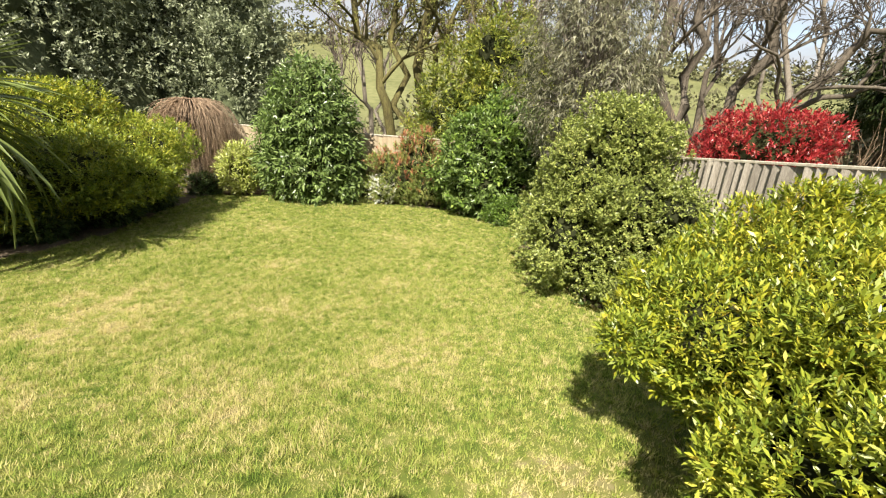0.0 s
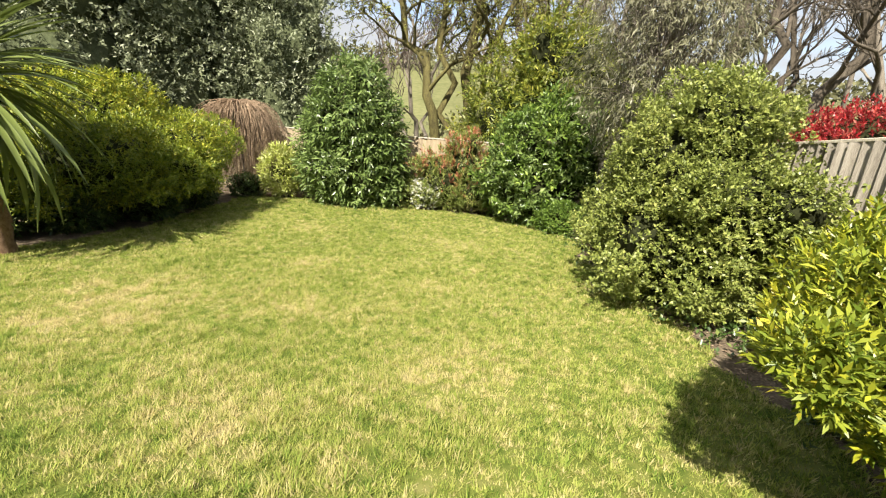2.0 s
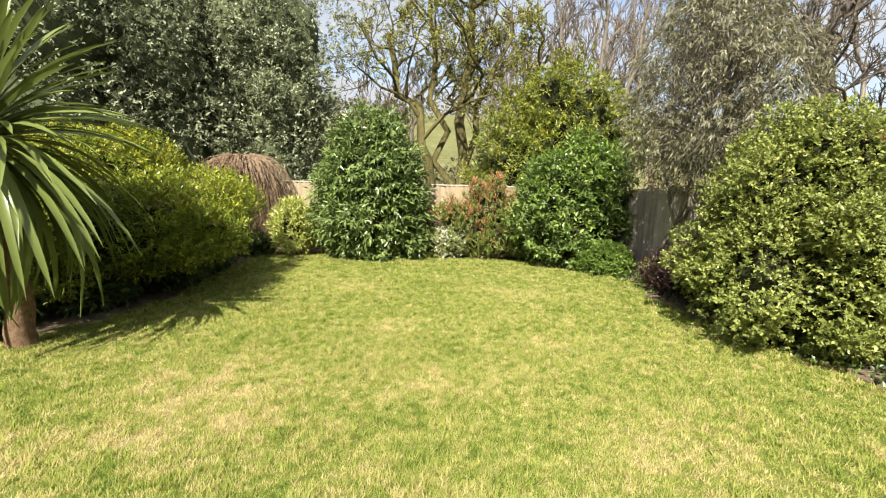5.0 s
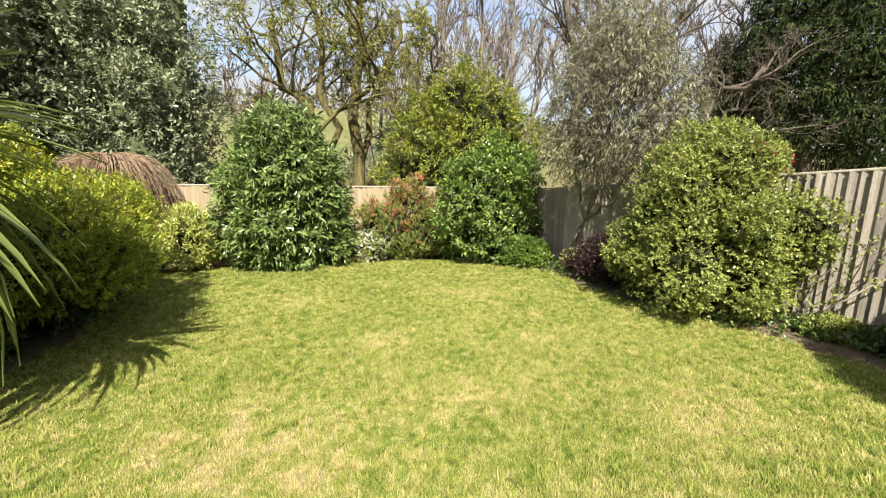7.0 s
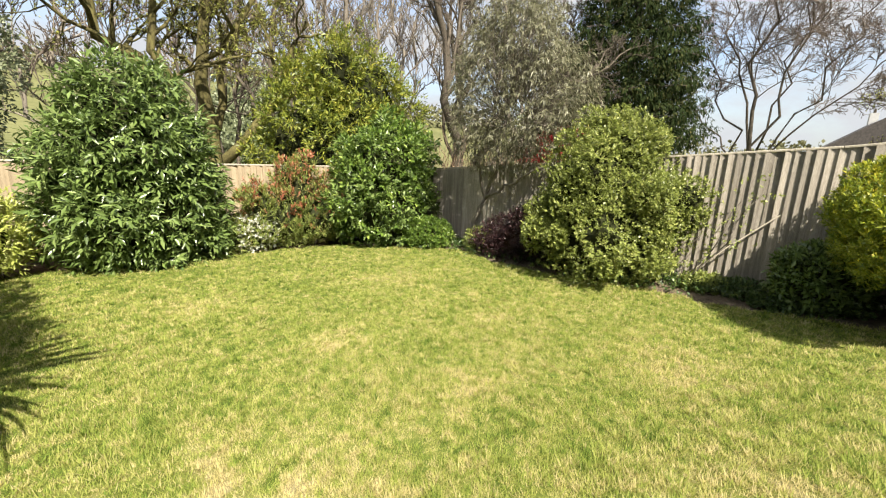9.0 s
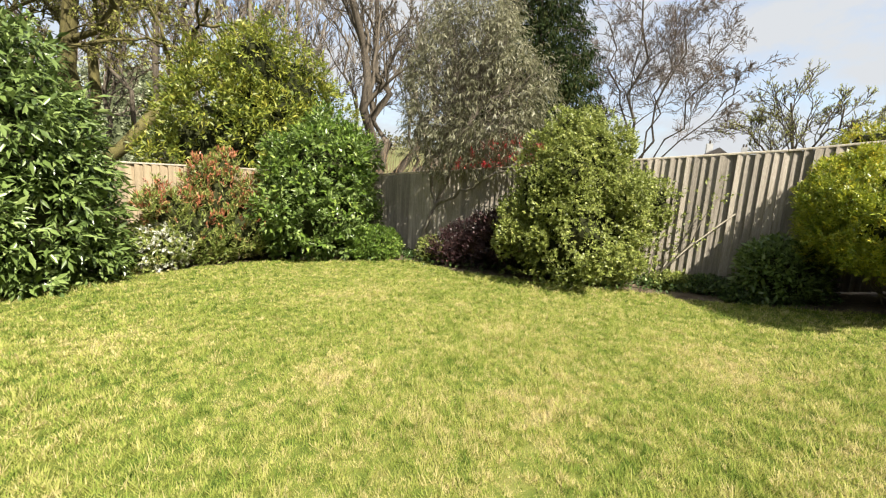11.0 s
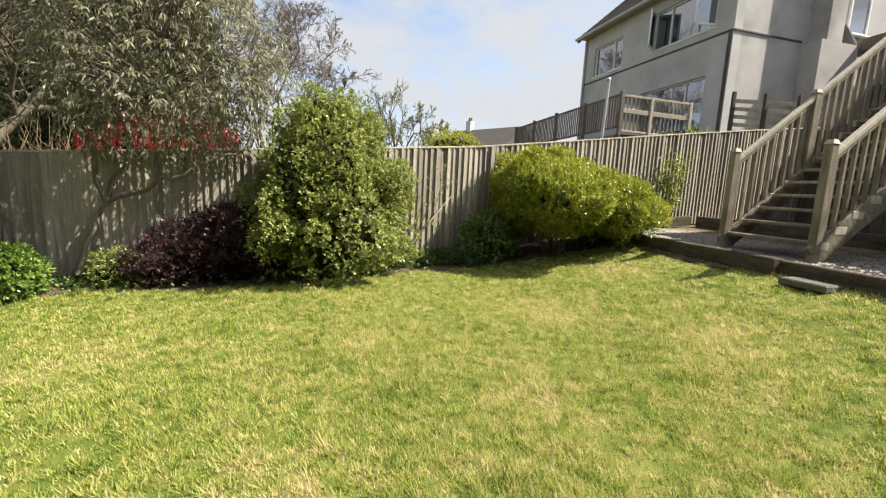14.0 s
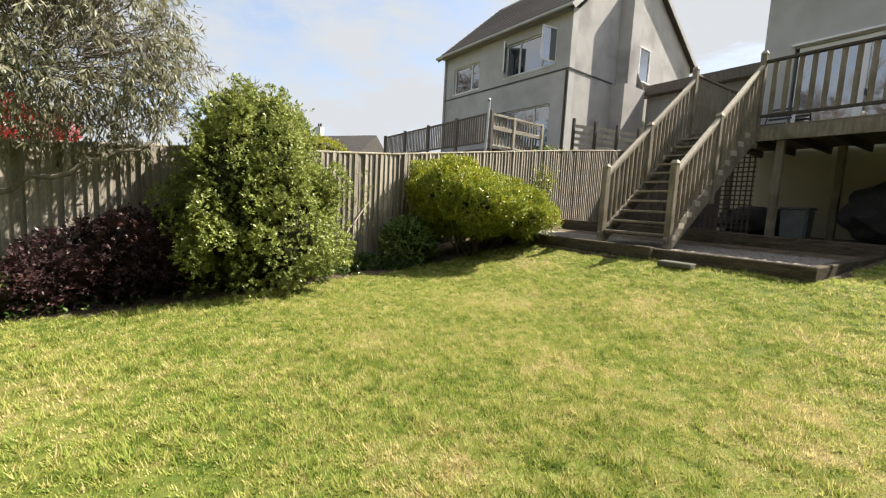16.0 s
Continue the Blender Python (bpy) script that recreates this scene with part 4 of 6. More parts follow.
def deck():
    dk = thing("raised_deck", (-3.0, TOP_Y, 0.0), "raised weathered timber deck with railings on posts", "deck")
    o = Vector((-3.0, TOP_Y, 0.0))
    x0, x1, yb = 0.76, -7.0, -5.55
    n = 22
    for i in range(n):
        y = TOP_Y - 0.07 - i * 0.142
        block("deck_board", dk, Vector(((x0 + x1) / 2, y, DECK_Z - 0.014)) - o, (x0 - x1, 0.138, 0.028), M["deck"], bevel=0.004)
    block("fascia_board", dk, Vector(((-0.55 + x1) / 2, TOP_Y + 0.02, DECK_Z - 0.16)) - o, (-0.55 - x1, 0.04, 0.24), M["deck"], bevel=0.006)
    block("fascia_board", dk, Vector((0.09, TOP_Y + 0.0, DECK_Z - 0.13)) - o, (1.1, 0.04, 0.20), M["deck"], bevel=0.006)
    for i in range(14):
        x = x0 - 0.3 - i * 0.64
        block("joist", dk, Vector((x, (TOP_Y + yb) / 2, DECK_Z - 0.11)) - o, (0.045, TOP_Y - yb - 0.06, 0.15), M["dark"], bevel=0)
    for x, y in ((-0.88, TOP_Y - 0.12), (-3.6, TOP_Y - 0.12), (-6.6, TOP_Y - 0.12), (-1.3, -4.3), (-4.2, -4.3), (0.6, -4.3)):
        block("support_post", dk, Vector((x, y, (DECK_Z - 0.19 + 0.02) / 2)) - o, (0.12, 0.12, DECK_Z - 0.21), M["deck"], bevel=0.008)
    # front railing
    zt = DECK_Z + 1.13
    posts = [-0.50, -2.7, -4.9, -7.0]
    for a, b in zip(posts, posts[1:]):
        block("rail_post", dk, Vector((b, TOP_Y, DECK_Z + 0.58)) - o, (0.09, 0.09, 1.2), M["deck"], bevel=0.008)
        beam("top_rail", dk, Vector((a - 0.05, TOP_Y, zt)) - o, Vector((b + 0.05, TOP_Y, zt)) - o, 0.085, 0.045, M["dark"])
        beam("bottom_rail", dk, Vector((a - 0.05, TOP_Y, DECK_Z + 0.17)) - o, Vector((b + 0.05, TOP_Y, DECK_Z + 0.17)) - o, 0.05, 0.05, M["dark"])
        k = int((a - b) / 0.19)
        for i in range(k):
            x = a - 0.10 - (a - b - 0.2) * (i + 0.5) / k
            block("rail_slat", dk, Vector((x, TOP_Y, DECK_Z + 0.65)) - o, (0.075, 0.022, 0.93), M["deck"], bevel=0.003)
    # closed side screen beside the top of the stairs
    s0, s1 = Vector((0.72, TOP_Y - 0.06, 0)), Vector((0.74, -5.5, 0))
    for i in range(27):
        c = s0.lerp(s1, (i + 0.5) / 27)
        block("screen_board", dk, Vector((c.x, c.y, DECK_Z + 0.66)) - o, (0.112, 0.02, 1.05), M["deck"], (0, 0, math.degrees(math.atan2(s1.y - s0.y, s1.x - s0.x))), bevel=0.003)
    beam("screen_rail", dk, s0 + Vector((0, 0, DECK_Z + 1.2)) - o, s1 + Vector((0, 0, DECK_Z + 1.2)) - o, 0.08, 0.045, M["deck"])
    beam("screen_rail", dk, s0 + Vector((0, 0, DECK_Z + 0.1)) - o, s1 + Vector((0, 0, DECK_Z + 0.1)) - o, 0.05, 0.06, M["deck"])
    block("rail_post", dk, Vector((0.74, -4.0, DECK_Z + 0.6)) - o, (0.09, 0.09, 1.25), M["deck"], bevel=0.008)


deck()


def under_deck():
    # trellis screen
    tr = thing("trellis_screen", (0.25, -3.2, 0.02), "dark timber lattice trellis below the deck", "trellis")
    for i in range(12):
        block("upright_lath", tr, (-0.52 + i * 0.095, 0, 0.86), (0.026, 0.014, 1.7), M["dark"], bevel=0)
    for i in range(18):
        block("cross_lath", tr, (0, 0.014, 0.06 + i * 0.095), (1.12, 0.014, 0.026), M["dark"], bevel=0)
    # grey storage box
    bx = thing("storage_box", (-0.80, -4.1, 0.03), "grey plastic storage tub standing under the deck", "storage box")
    bm = bmesh.new()
    bmesh.ops.create_cube(bm, size=1.0)
    for v in bm.verts:
        k = 0.92 if v.co.z < 0 else 1.0
        v.co = (v.co.x * 0.46 * k, v.co.y * 0.42 * k, (v.co.z + 0.5) * 0.58)
    bmesh.ops.bevel(bm, geom=bm.edges[:], offset=0.03, segments=2, affect="EDGES")
    part("body", bm, M["plastic"], bx)
    block("lid", bx, (0, 0, 0.60), (0.50, 0.46, 0.05), M["plastic"], bevel=0.015)
    # covered furniture
    cv = thing("covered_furniture", (-2.6, -4.2, 0.03), "garden furniture under a black cover in deep shade", "covered furniture")
    bm = bmesh.new()
    bmesh.ops.create_icosphere(bm, subdivisions=4, radius=1.0)
    for v in bm.verts:
        c = v.co
        k = 1 + 0.06 * math.sin(c.x * 9) * math.cos(c.z * 7 + c.y * 5)
        v.co = (math.copysign(abs(c.x) ** 0.6, c.x) * 1.15 * k, math.copysign(abs(c.y) ** 0.6, c.y) * 0.55 * k, max(0.0, 0.55 + c.z * 0.62 * k))
    part("cover", bm, M["cover"], cv)
    # Extra black mound, added to deepen the shade below the deck.
    cv2 = thing("dark_filler", (0.1, -4.6, 0.03), "black mound added to deepen the shade below the deck", "covered bench")
    bm = bmesh.new()
    bmesh.ops.create_icosphere(bm, subdivisions=4, radius=1.0)
    for v in bm.verts:
        c = v.co
        k = 1 + 0.07 * math.sin(c.x * 8 + 1) * math.cos(c.z * 6 + c.y * 5)
        v.co = (math.copysign(abs(c.x) ** 0.6, c.x) * 0.75 * k, math.copysign(abs(c.y) ** 0.7, c.y) * 0.4 * k, max(0.0, 0.28 + c.z * 0.34 * k))
    part("cover", bm, M["cover"], cv2)


under_deck()


def window(parent, o, at, w, h, yaw, lights, open_casements=(), sill=True, name="window"):
    """A white casement window: frame bars, panes and a sill. at is the middle of its lower edge on the wall; it faces local -y."""
    win = new(name)
    win.matrix_basis = pose(*(Vector(at) - o), 0, 0, yaw)
    win.parent = parent
    f = 0.055
    block("frame", win, (0, 0, f / 2), (w, 0.07, f), M["upvc"])
    block("frame", win, (0, 0, h - f / 2), (w, 0.07, f), M["upvc"])
    xs = [-w / 2] + [-w / 2 + w * s for s in lights] + [w / 2]
    for i, x in enumerate(xs):
        xx = min(max(x, -w / 2 + f / 2), w / 2 - f / 2)
        block("frame", win, (xx, 0.002, h / 2), (f, 0.066, h - 2 * f), M["upvc"])
    for i, (a, b) in enumerate(zip(xs, xs[1:])):
        block("pane", win, ((a + b) / 2, 0.015, h / 2), (b - a - 0.03, 0.012, h - 2 * f + 0.03), M["glass"], bevel=0)
        if i in dict(open_casements):
            ang = dict(open_casements)[i]
            hinge = a + 0.02 if ang > 0 else b - 0.02
            cs = new("open_casement")
            cs.parent = win
            cs.matrix_basis = pose(hinge, -0.05, h / 2, 0, 0, -ang)
            wd = (b - a - 0.04) * (1 if ang > 0 else -1)
            for z in (-h / 2 + 0.06, h / 2 - 0.06):
                block("sash_bar", cs, (wd / 2, 0, z), (abs(wd), 0.05, 0.06), M["upvc"])
            for x in (0.03 * (1 if ang > 0 else -1), wd - 0.03 * (1 if ang > 0 else -1)):
                block("sash_bar", cs, (x, 0, 0), (0.06, 0.05, h - 0.12), M["upvc"])
            block("sash_pane", cs, (wd / 2, 0, 0), (abs(wd) - 0.08, 0.012, h - 0.16), M["glass"], bevel=0)
    if sill:
        block("sill", win, (0, -0.05, -0.025), (w + 0.12, 0.14, 0.05), M["upvc"])
    return win


def wall_with_holes(name, parent, w, h, holes, material, thick, m, label=""):
    """A wall of the given width and height with square openings (x, z, w, h) cut through, laid out in blocks round them."""
    xs = sorted({0.0, w, *[a for q in holes for a in (q[0], q[0] + q[2])]})
    zs = sorted({0.0, h, *[a for q in holes for a in (q[1], q[1] + q[3])]})
    bm = bmesh.new()
    cells = {}
    for i in range(len(xs) - 1):
        for j in range(len(zs) - 1):
            cx, cz = (xs[i] + xs[i + 1]) / 2, (zs[j] + zs[j + 1]) / 2
            if not any(q[0] < cx < q[0] + q[2] and q[1] < cz < q[1] + q[3] for q in holes):
                cells[i, j] = True
    vs = {}

    def vert(i, j, k):
        if (i, j, k) not in vs:
            vs[i, j, k] = bm.verts.new((xs[i], thick * k, zs[j]))
        return vs[i, j, k]

    for i, j in cells:
        bm.faces.new((vert(i, j, 0), vert(i + 1, j, 0), vert(i + 1, j + 1, 0), vert(i, j + 1, 0)))
        bm.faces.new((vert(i, j, 1), vert(i, j + 1, 1), vert(i + 1, j + 1, 1), vert(i + 1, j, 1)))
        for di, dj, a, b in ((-1, 0, (i, j), (i, j + 1)), (1, 0, (i + 1, j + 1), (i + 1, j)), (0, -1, (i + 1, j), (i, j)), (0, 1, (i, j + 1), (i + 1, j + 1))):
            if (i + di, j + dj) not in cells:
                bm.faces.new((vert(*b, 0), vert(*a, 0), vert(*a, 1), vert(*b, 1)))
    bmesh.ops.recalc_face_normals(bm, faces=bm.faces[:])
    return part(name, bm, material, parent, label, m)


def own_house():
    hs = thing("rendered_house", (-3.6, -5.6, 0.0), "grey rendered house with glazed patio doors onto the deck", "house")
    o = Vector((-3.6, -5.6, 0.0))
    # the garden front, local x runs towards -x of the world
    wall_with_holes("wall", hs, 8.6, 4.35, [(0.62, 0.06, 3.4, 2.25), (5.2, 0.9, 1.8, 1.3)], M["render_w"], 0.28, Matrix.Translation(Vector((0.72, -5.6, DECK_Z - 0.02)) - o) @ pose(0, 0, 0, 0, 0, 180))
    block("lower_wall", hs, Vector((-3.1, -5.74, 1.02)) - o, (8.8, 0.28, 2.03), M["cream"], label="cream painted lower wall")
    block("side_wall", hs, Vector((0.58, -9.0, 3.2)) - o, (0.28, 6.2, 6.4), M["render_w"])
    # Wall added to close the passage; its dark colour stands for shade.
    block("passage_wall", hs, Vector((2.55, -5.9, 1.15)) - o, (3.6, 0.2, 2.3), M["dark"], label="plain wall added to close the passage, darkened for its shade")
    # Dark boards added behind the stairs, standing in for the shade there.
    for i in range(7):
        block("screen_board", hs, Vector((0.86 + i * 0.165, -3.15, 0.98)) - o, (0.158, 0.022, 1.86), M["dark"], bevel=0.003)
    block("back_wall", hs, Vector((-3.6, -12.2, 3.2)) - o, (8.6, 0.28, 6.4), M["render_w"])
    block("side_wall", hs, Vector((-7.75, -9.0, 3.2)) - o, (0.28, 6.2, 6.4), M["render_w"])
    bm = bmesh.new()
    for a in (((-8.1, -5.2, 6.25), (0.95, -5.2, 6.25), (0.95, -8.9, 8.6), (-8.1, -8.9, 8.6)), ((-8.1, -8.9, 8.6), (0.95, -8.9, 8.6), (0.95, -12.6, 6.25), (-8.1, -12.6, 6.25))):
        bm.faces.new([bm.verts.new(Vector(c) - o) for c in a])
    bmesh.ops.solidify(bm, geom=bm.faces[:], thickness=0.15)
    part("roof", bm, M["tile"], hs, "dark tiled roof")
    # patio doors: three glazed leaves
    for i in range(3):
        x = 0.03 - 0.57 - i * 1.13
        d = new("patio_door")
        d.parent = hs
        d.matrix_basis = Matrix.Translation(Vector((x, -5.68, DECK_Z + 0.04)) - o)
        for sx in (-0.53, 0.53):
            block("door_frame", d, (sx, 0, 1.12), (0.075, 0.07, 2.25), M["upvc"])
        for z in (0.05, 2.2):
            block("door_frame", d, (0, 0, z), (0.985, 0.068, 0.09), M["upvc"])
        block("pane", d, (0, 0, 1.12), (1.0, 0.014, 2.1), M["glass"], bevel=0)
        block("door_handle", d, (0.47, 0.06, 1.05), (0.03, 0.04, 0.14), M["lead"])
    block("door_head_trim", hs, Vector((-1.65, -5.56, DECK_Z + 2.35)) - o, (3.6, 0.08, 0.045), M["upvc"], label="white trim over the doors")
    block("interior_floor", hs, Vector((-3.6, -8.9, DECK_Z - 0.12)) - o, (8.0, 6.3, 0.1), M["slab"])
    window(hs, o, (-5.35, -5.66, DECK_Z + 0.88), 1.78, 1.28, 180, (0.5,))


own_house()


def deck_chair():
    ch = thing("folding_chair", (0.05, -4.9, DECK_Z), "dark metal folding chair standing on the deck", "chair")
    for x in (-0.22, 0.22):
        beam("leg", ch, (x, -0.22, 0.0), (x, 0.18, 0.46), 0.025, 0.025, M["lead"])
        beam("leg", ch, (x, 0.24, 0.0), (x, -0.26, 0.92), 0.025, 0.025, M["lead"])
    for i in range(4):
        block("seat_slat", ch, (0, -0.15 + i * 0.1, 0.45), (0.44, 0.07, 0.02), M["lead"])
    for i in range(4):
        block("back_slat", ch, (0, -0.2 - i * 0.025, 0.62 + i * 0.075), (0.44, 0.018, 0.045), M["lead"])


deck_chair()

# ---- neighbour's house, deck and screens ----


def neighbour():
    cx, cy = 6.32, -5.10
    hs = thing("neighbour_house", (cx, cy, 1.0), "two-storey grey rendered house with white casement windows and dark roof", "house")
    o = Vector((cx, cy, 1.0))
    yaw = math.degrees(math.atan2(0.40, 7.2))
    W, H, D, T = 7.25, 6.3, 8.6, 0.3
    R = Matrix.Rotation(radians(yaw), 4, "Z")
    # front, seen from the garden: local x along the wall, local y outwards
    holes = [(0.62, 4.55, 2.55, 1.25), (4.75, 4.45, 1.75, 1.15), (0.75, 1.45, 2.75, 1.75)]
    wall_with_holes("front_wall", hs, W, H, holes, M["render_w"], T, R @ Matrix.Translation((0, -T, 0)))
    # gable side
    bm = bmesh.new()
    prof = [(0, 0), (D, 0), (D, H), (3.4, H + 3.3), (0, H)]
    a = [bm.verts.new((0, -T - y, z)) for y, z in prof]
    b = [bm.verts.new((T, -T - y, z)) for y, z in prof]
    bm.faces.new(a)
    bm.faces.new(b[::-1])
    for i in range(5):
        bm.faces.new((a[i], a[(i + 1) % 5], b[(i + 1) % 5], b[i]))
    bmesh.ops.recalc_face_normals(bm, faces=bm.faces[:])
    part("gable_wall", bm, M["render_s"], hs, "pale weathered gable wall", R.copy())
    block("far_wall", hs, R @ Vector((W - T / 2, -T - D / 2, H / 2)), (T, D, H), M["render_w"], (0, 0, yaw))
    block("back_wall", hs, R @ Vector((W / 2, -T - D + 0.1, H / 2)), (W - 2 * T - 0.02, 0.2, H), M["render_w"], (0, 0, yaw))
    # roof slopes with barge boards and gutter
    for s in (0, 1):
        bm = bmesh.new()
        y0, y1 = (0.32, -T - 3.4) if s == 0 else (-T - D - 0.35, -T - 3.4)
        z0, z1 = H - 0.12, H + 3.4
        q = [(-0.22, y0, z0), (W + 0.22, y0, z0), (W + 0.22, y1, z1), (-0.22, y1, z1)]
        bm.faces.new([bm.verts.new(c) for c in q])
        bmesh.ops.solidify(bm, geom=bm.faces[:], thickness=0.10 if s == 0 else -0.10)
        part("roof_slope", bm, M["tile"], hs, "dark tiled roof slope", R.copy())
        for x in (-0.23, W + 0.23):
            beam("barge_board", hs, R @ Vector((x, y0, z0 - 0.03)), R @ Vector((x, y1, z1 - 0.03)), 0.03, 0.2, M["fascia"])
        beam("gutter", hs, R @ Vector((-0.25, y0 + (0.05 if s == 0 else -0.05), z0 + 0.02)), R @ Vector((W + 0.25, y0 + (0.05 if s == 0 else -0.05), z0 + 0.02)), 0.10, 0.09, M["fascia"], "grey-white gutter")
    beam("soffit", hs, R @ Vector((0, 0.15, H - 0.14)), R @ Vector((W, 0.15, H - 0.14)), 0.29, 0.03, M["soffit"])
    # tiles in courses on the front slope
    for i in range(16):
        f = (i + 0.5) / 16
        y, z = 0.32 + (-T - 3.72) * f, H - 0.12 + 3.52 * f + 0.075
        ob = block("tile_course", hs, (0, 0, 0), (W + 0.46, 0.34, 0.02), M["tile"], bevel=0)
        ob.matrix_basis = R @ Matrix.Translation((W / 2, y, z)) @ Matrix.Rotation(-math.atan2(3.52, 3.72 + T) + 0.09, 4, "X")
    # band course and drain pipes
    beam("band_course", hs, R @ Vector((0.0, 0.012, 4.27)), R @ Vector((W, 0.012, 4.27)), 0.03, 0.05, M["lead"])
    beam("band_course", hs, R @ Vector((-0.012, 0.0, 4.27)), R @ Vector((-0.012, -2.6, 4.27)), 0.03, 0.05, M["lead"])
    block("drain_pipe", hs, R @ Vector((W - 0.12, 0.06, H / 2)), (0.08, 0.08, H - 0.2), M["fascia"], (0, 0, yaw))
    block("drain_pipe", hs, R @ Vector((0.06, 0.05, 2.1)), (0.06, 0.06, 4.2), M["dark"], (0, 0, yaw))
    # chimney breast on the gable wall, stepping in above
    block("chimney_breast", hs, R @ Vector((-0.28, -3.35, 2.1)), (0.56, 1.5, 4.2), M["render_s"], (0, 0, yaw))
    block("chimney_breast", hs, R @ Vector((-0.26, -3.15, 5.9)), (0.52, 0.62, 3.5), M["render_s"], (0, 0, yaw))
    beam("breast_coping", hs, R @ Vector((-0.27, -3.5, 4.75)), R @ Vector((-0.27, -4.1, 4.24)), 0.5, 0.05, M["render_s"])
    window(hs, o, o + R @ Vector((-0.035, -4.75, 4.75)), 0.85, 1.35, yaw - 90, (), name="window")
    window(hs, o, o + R @ Vector((0.62 + 1.275, -0.1, 4.55)), 2.55, 1.25, yaw + 180, (0.28, 0.72), ((0, 55), (2, -75)))
    window(hs, o, o + R @ Vector((4.75 + 0.875, -0.1, 4.45)), 1.75, 1.15, yaw + 180, (0.68,))
    window(hs, o, o + R @ Vector((0.75 + 1.375, -0.1, 1.45)), 2.75, 1.75, yaw + 180, (0.72,))
    # flat roofed side extension
    ex = thing("flat_roof_extension", (4.0, -9.6, 1.0), "flat-roofed rendered extension with a dark fascia between the houses", "extension")
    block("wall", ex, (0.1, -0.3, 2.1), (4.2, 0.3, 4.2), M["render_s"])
    block("roof_fascia", ex, (0.0, 0.02, 4.22), (4.7, 0.5, 0.34), M["neigh"], label="dark fascia")
    block("roof", ex, (0.0, -1.8, 4.40), (4.7, 3.9, 0.10), M["tile"])
    block("door_opening", ex, (1.35, -0.1, 2.0), (0.9, 0.14, 2.1), M["cover"], label="dark doorway")
    block("side_window", ex, (0.15, -0.1, 2.7), (1.1, 0.12, 0.9), M["glass"])
    block("window_head", ex, (0.15, -0.06, 3.2), (1.25, 0.12, 0.08), M["upvc"])


neighbour()


def neighbour_deck():
    dk = thing("neighbour_deck", (6.5, -1.93, 1.0), "neighbour's raised dark timber deck with railing", "deck")
    o = Vector((6.5, -1.93, 1.0))
    z0 = 2.2
    for i in range(20):
        block("deck_board", dk, Vector((10.3, -2.0 - i * 0.15, z0 - 0.015)) - o, (7.8, 0.144, 0.03), M["neigh"], bevel=0)
    block("fascia_board", dk, Vector((10.3, -1.9, z0 - 0.12)) - o, (7.8, 0.04, 0.2), M["neigh"])
    for x in (6.5, 8.4, 10.3, 12.2, 14.1):
        block("rail_post", dk, Vector((x, -1.93, z0 + 0.35)) - o, (0.1, 0.1, 1.6), M["neigh"], bevel=0.008)
        block("leg", dk, Vector((x, -2.2, (gz(x, -2.2) + z0) / 2 - 0.1)) - o, (0.1, 0.1, z0 - gz(x, -2.2)), M["neigh"])
    for z in (1.06, 0.2):
        beam("rail", dk, Vector((6.55, -1.93, z0 + z)) - o, Vector((14.1, -1.93, z0 + z)) - o, 0.06, 0.06, M["neigh"])
    for i in range(60):
        block("rail_slat", dk, Vector((6.62 + i * 0.125, -1.90, z0 + 0.62)) - o, (0.07, 0.02, 0.86), M["neigh"], bevel=0)
    e = Vector((6.42, -4.1, 0))
    block("rail_post", dk, Vector((e.x, e.y, z0 + 0.45)) - o, (0.09, 0.09, 1.1), M["rail"], bevel=0.008)
    block("rail_post", dk, Vector((6.46, -2.85, z0 + 0.45)) - o, (0.09, 0.09, 1.15), M["rail"], bevel=0.008)
    for z, w in ((1.02, 0.06), (0.62, 0.12), (0.08, 0.05)):
        beam("rail", dk, Vector((6.48, -1.98, z0 + z)) - o, Vector((e.x, e.y, z0 + z - 0.06)) - o, 0.05, w, M["rail"], "bleached rail")
    for i in range(16):
        y = -2.05 - i * 0.125
        block("rail_slat", dk, Vector((6.50, y, z0 + 0.55)) - o, (0.02, 0.06, 0.92), M["deck"], bevel=0)
    sc = thing("slatted_screen", (5.4, -4.55, 1.5), "pale horizontal slatted timber screen", "screen")
    pts = [Vector((5.42, -4.5, 0)), Vector((5.03, -5.1, 0)), Vector((4.63, -5.7, 0)), Vector((4.25, -6.3, 0))]
    o2 = Vector((5.4, -4.55, 1.5))
    for i, p in enumerate(pts):
        g = gz(p.x, p.y)
        tp = 3.34 - i * 0.07
        block("post", sc, Vector((p.x, p.y, (tp + g) / 2)) - o2, (0.08, 0.08, tp - g), M["dark"])
        if i + 1 < len(pts):
            q = pts[i + 1]
            for k in range(5):
                z = tp - 0.22 - k * 0.2
                beam("slat", sc, Vector((p.x, p.y + 0.0, z)) - o2 + Vector((0.05, 0.03, 0)), Vector((q.x, q.y, z - 0.06)) - o2 + Vector((0.05, 0.03, 0)), 0.022, 0.10, M["rail"], bevel=0.002)
    pl = thing("washing_pole", (4.66, -0.24, gz(4.66, -0.24)), "tall grey metal pole with a ball finial", "pole")
    h = 3.02 - gz(4.66, -0.24)
    bm = bmesh.new()
    bmesh.ops.create_cone(bm, cap_ends=True, segments=12, radius1=0.035, radius2=0.03, depth=h)
    part("shaft", bm, M["pole"], pl, "", pose(0, 0, h / 2, 1.5, -1.0))
    bm = bmesh.new()
    bmesh.ops.create_uvsphere(bm, u_segments=12, v_segments=8, radius=0.05)
    part("finial", bm, M["pole"], pl, "", pose(-0.02, -0.03, h + 0.02))


neighbour_deck()


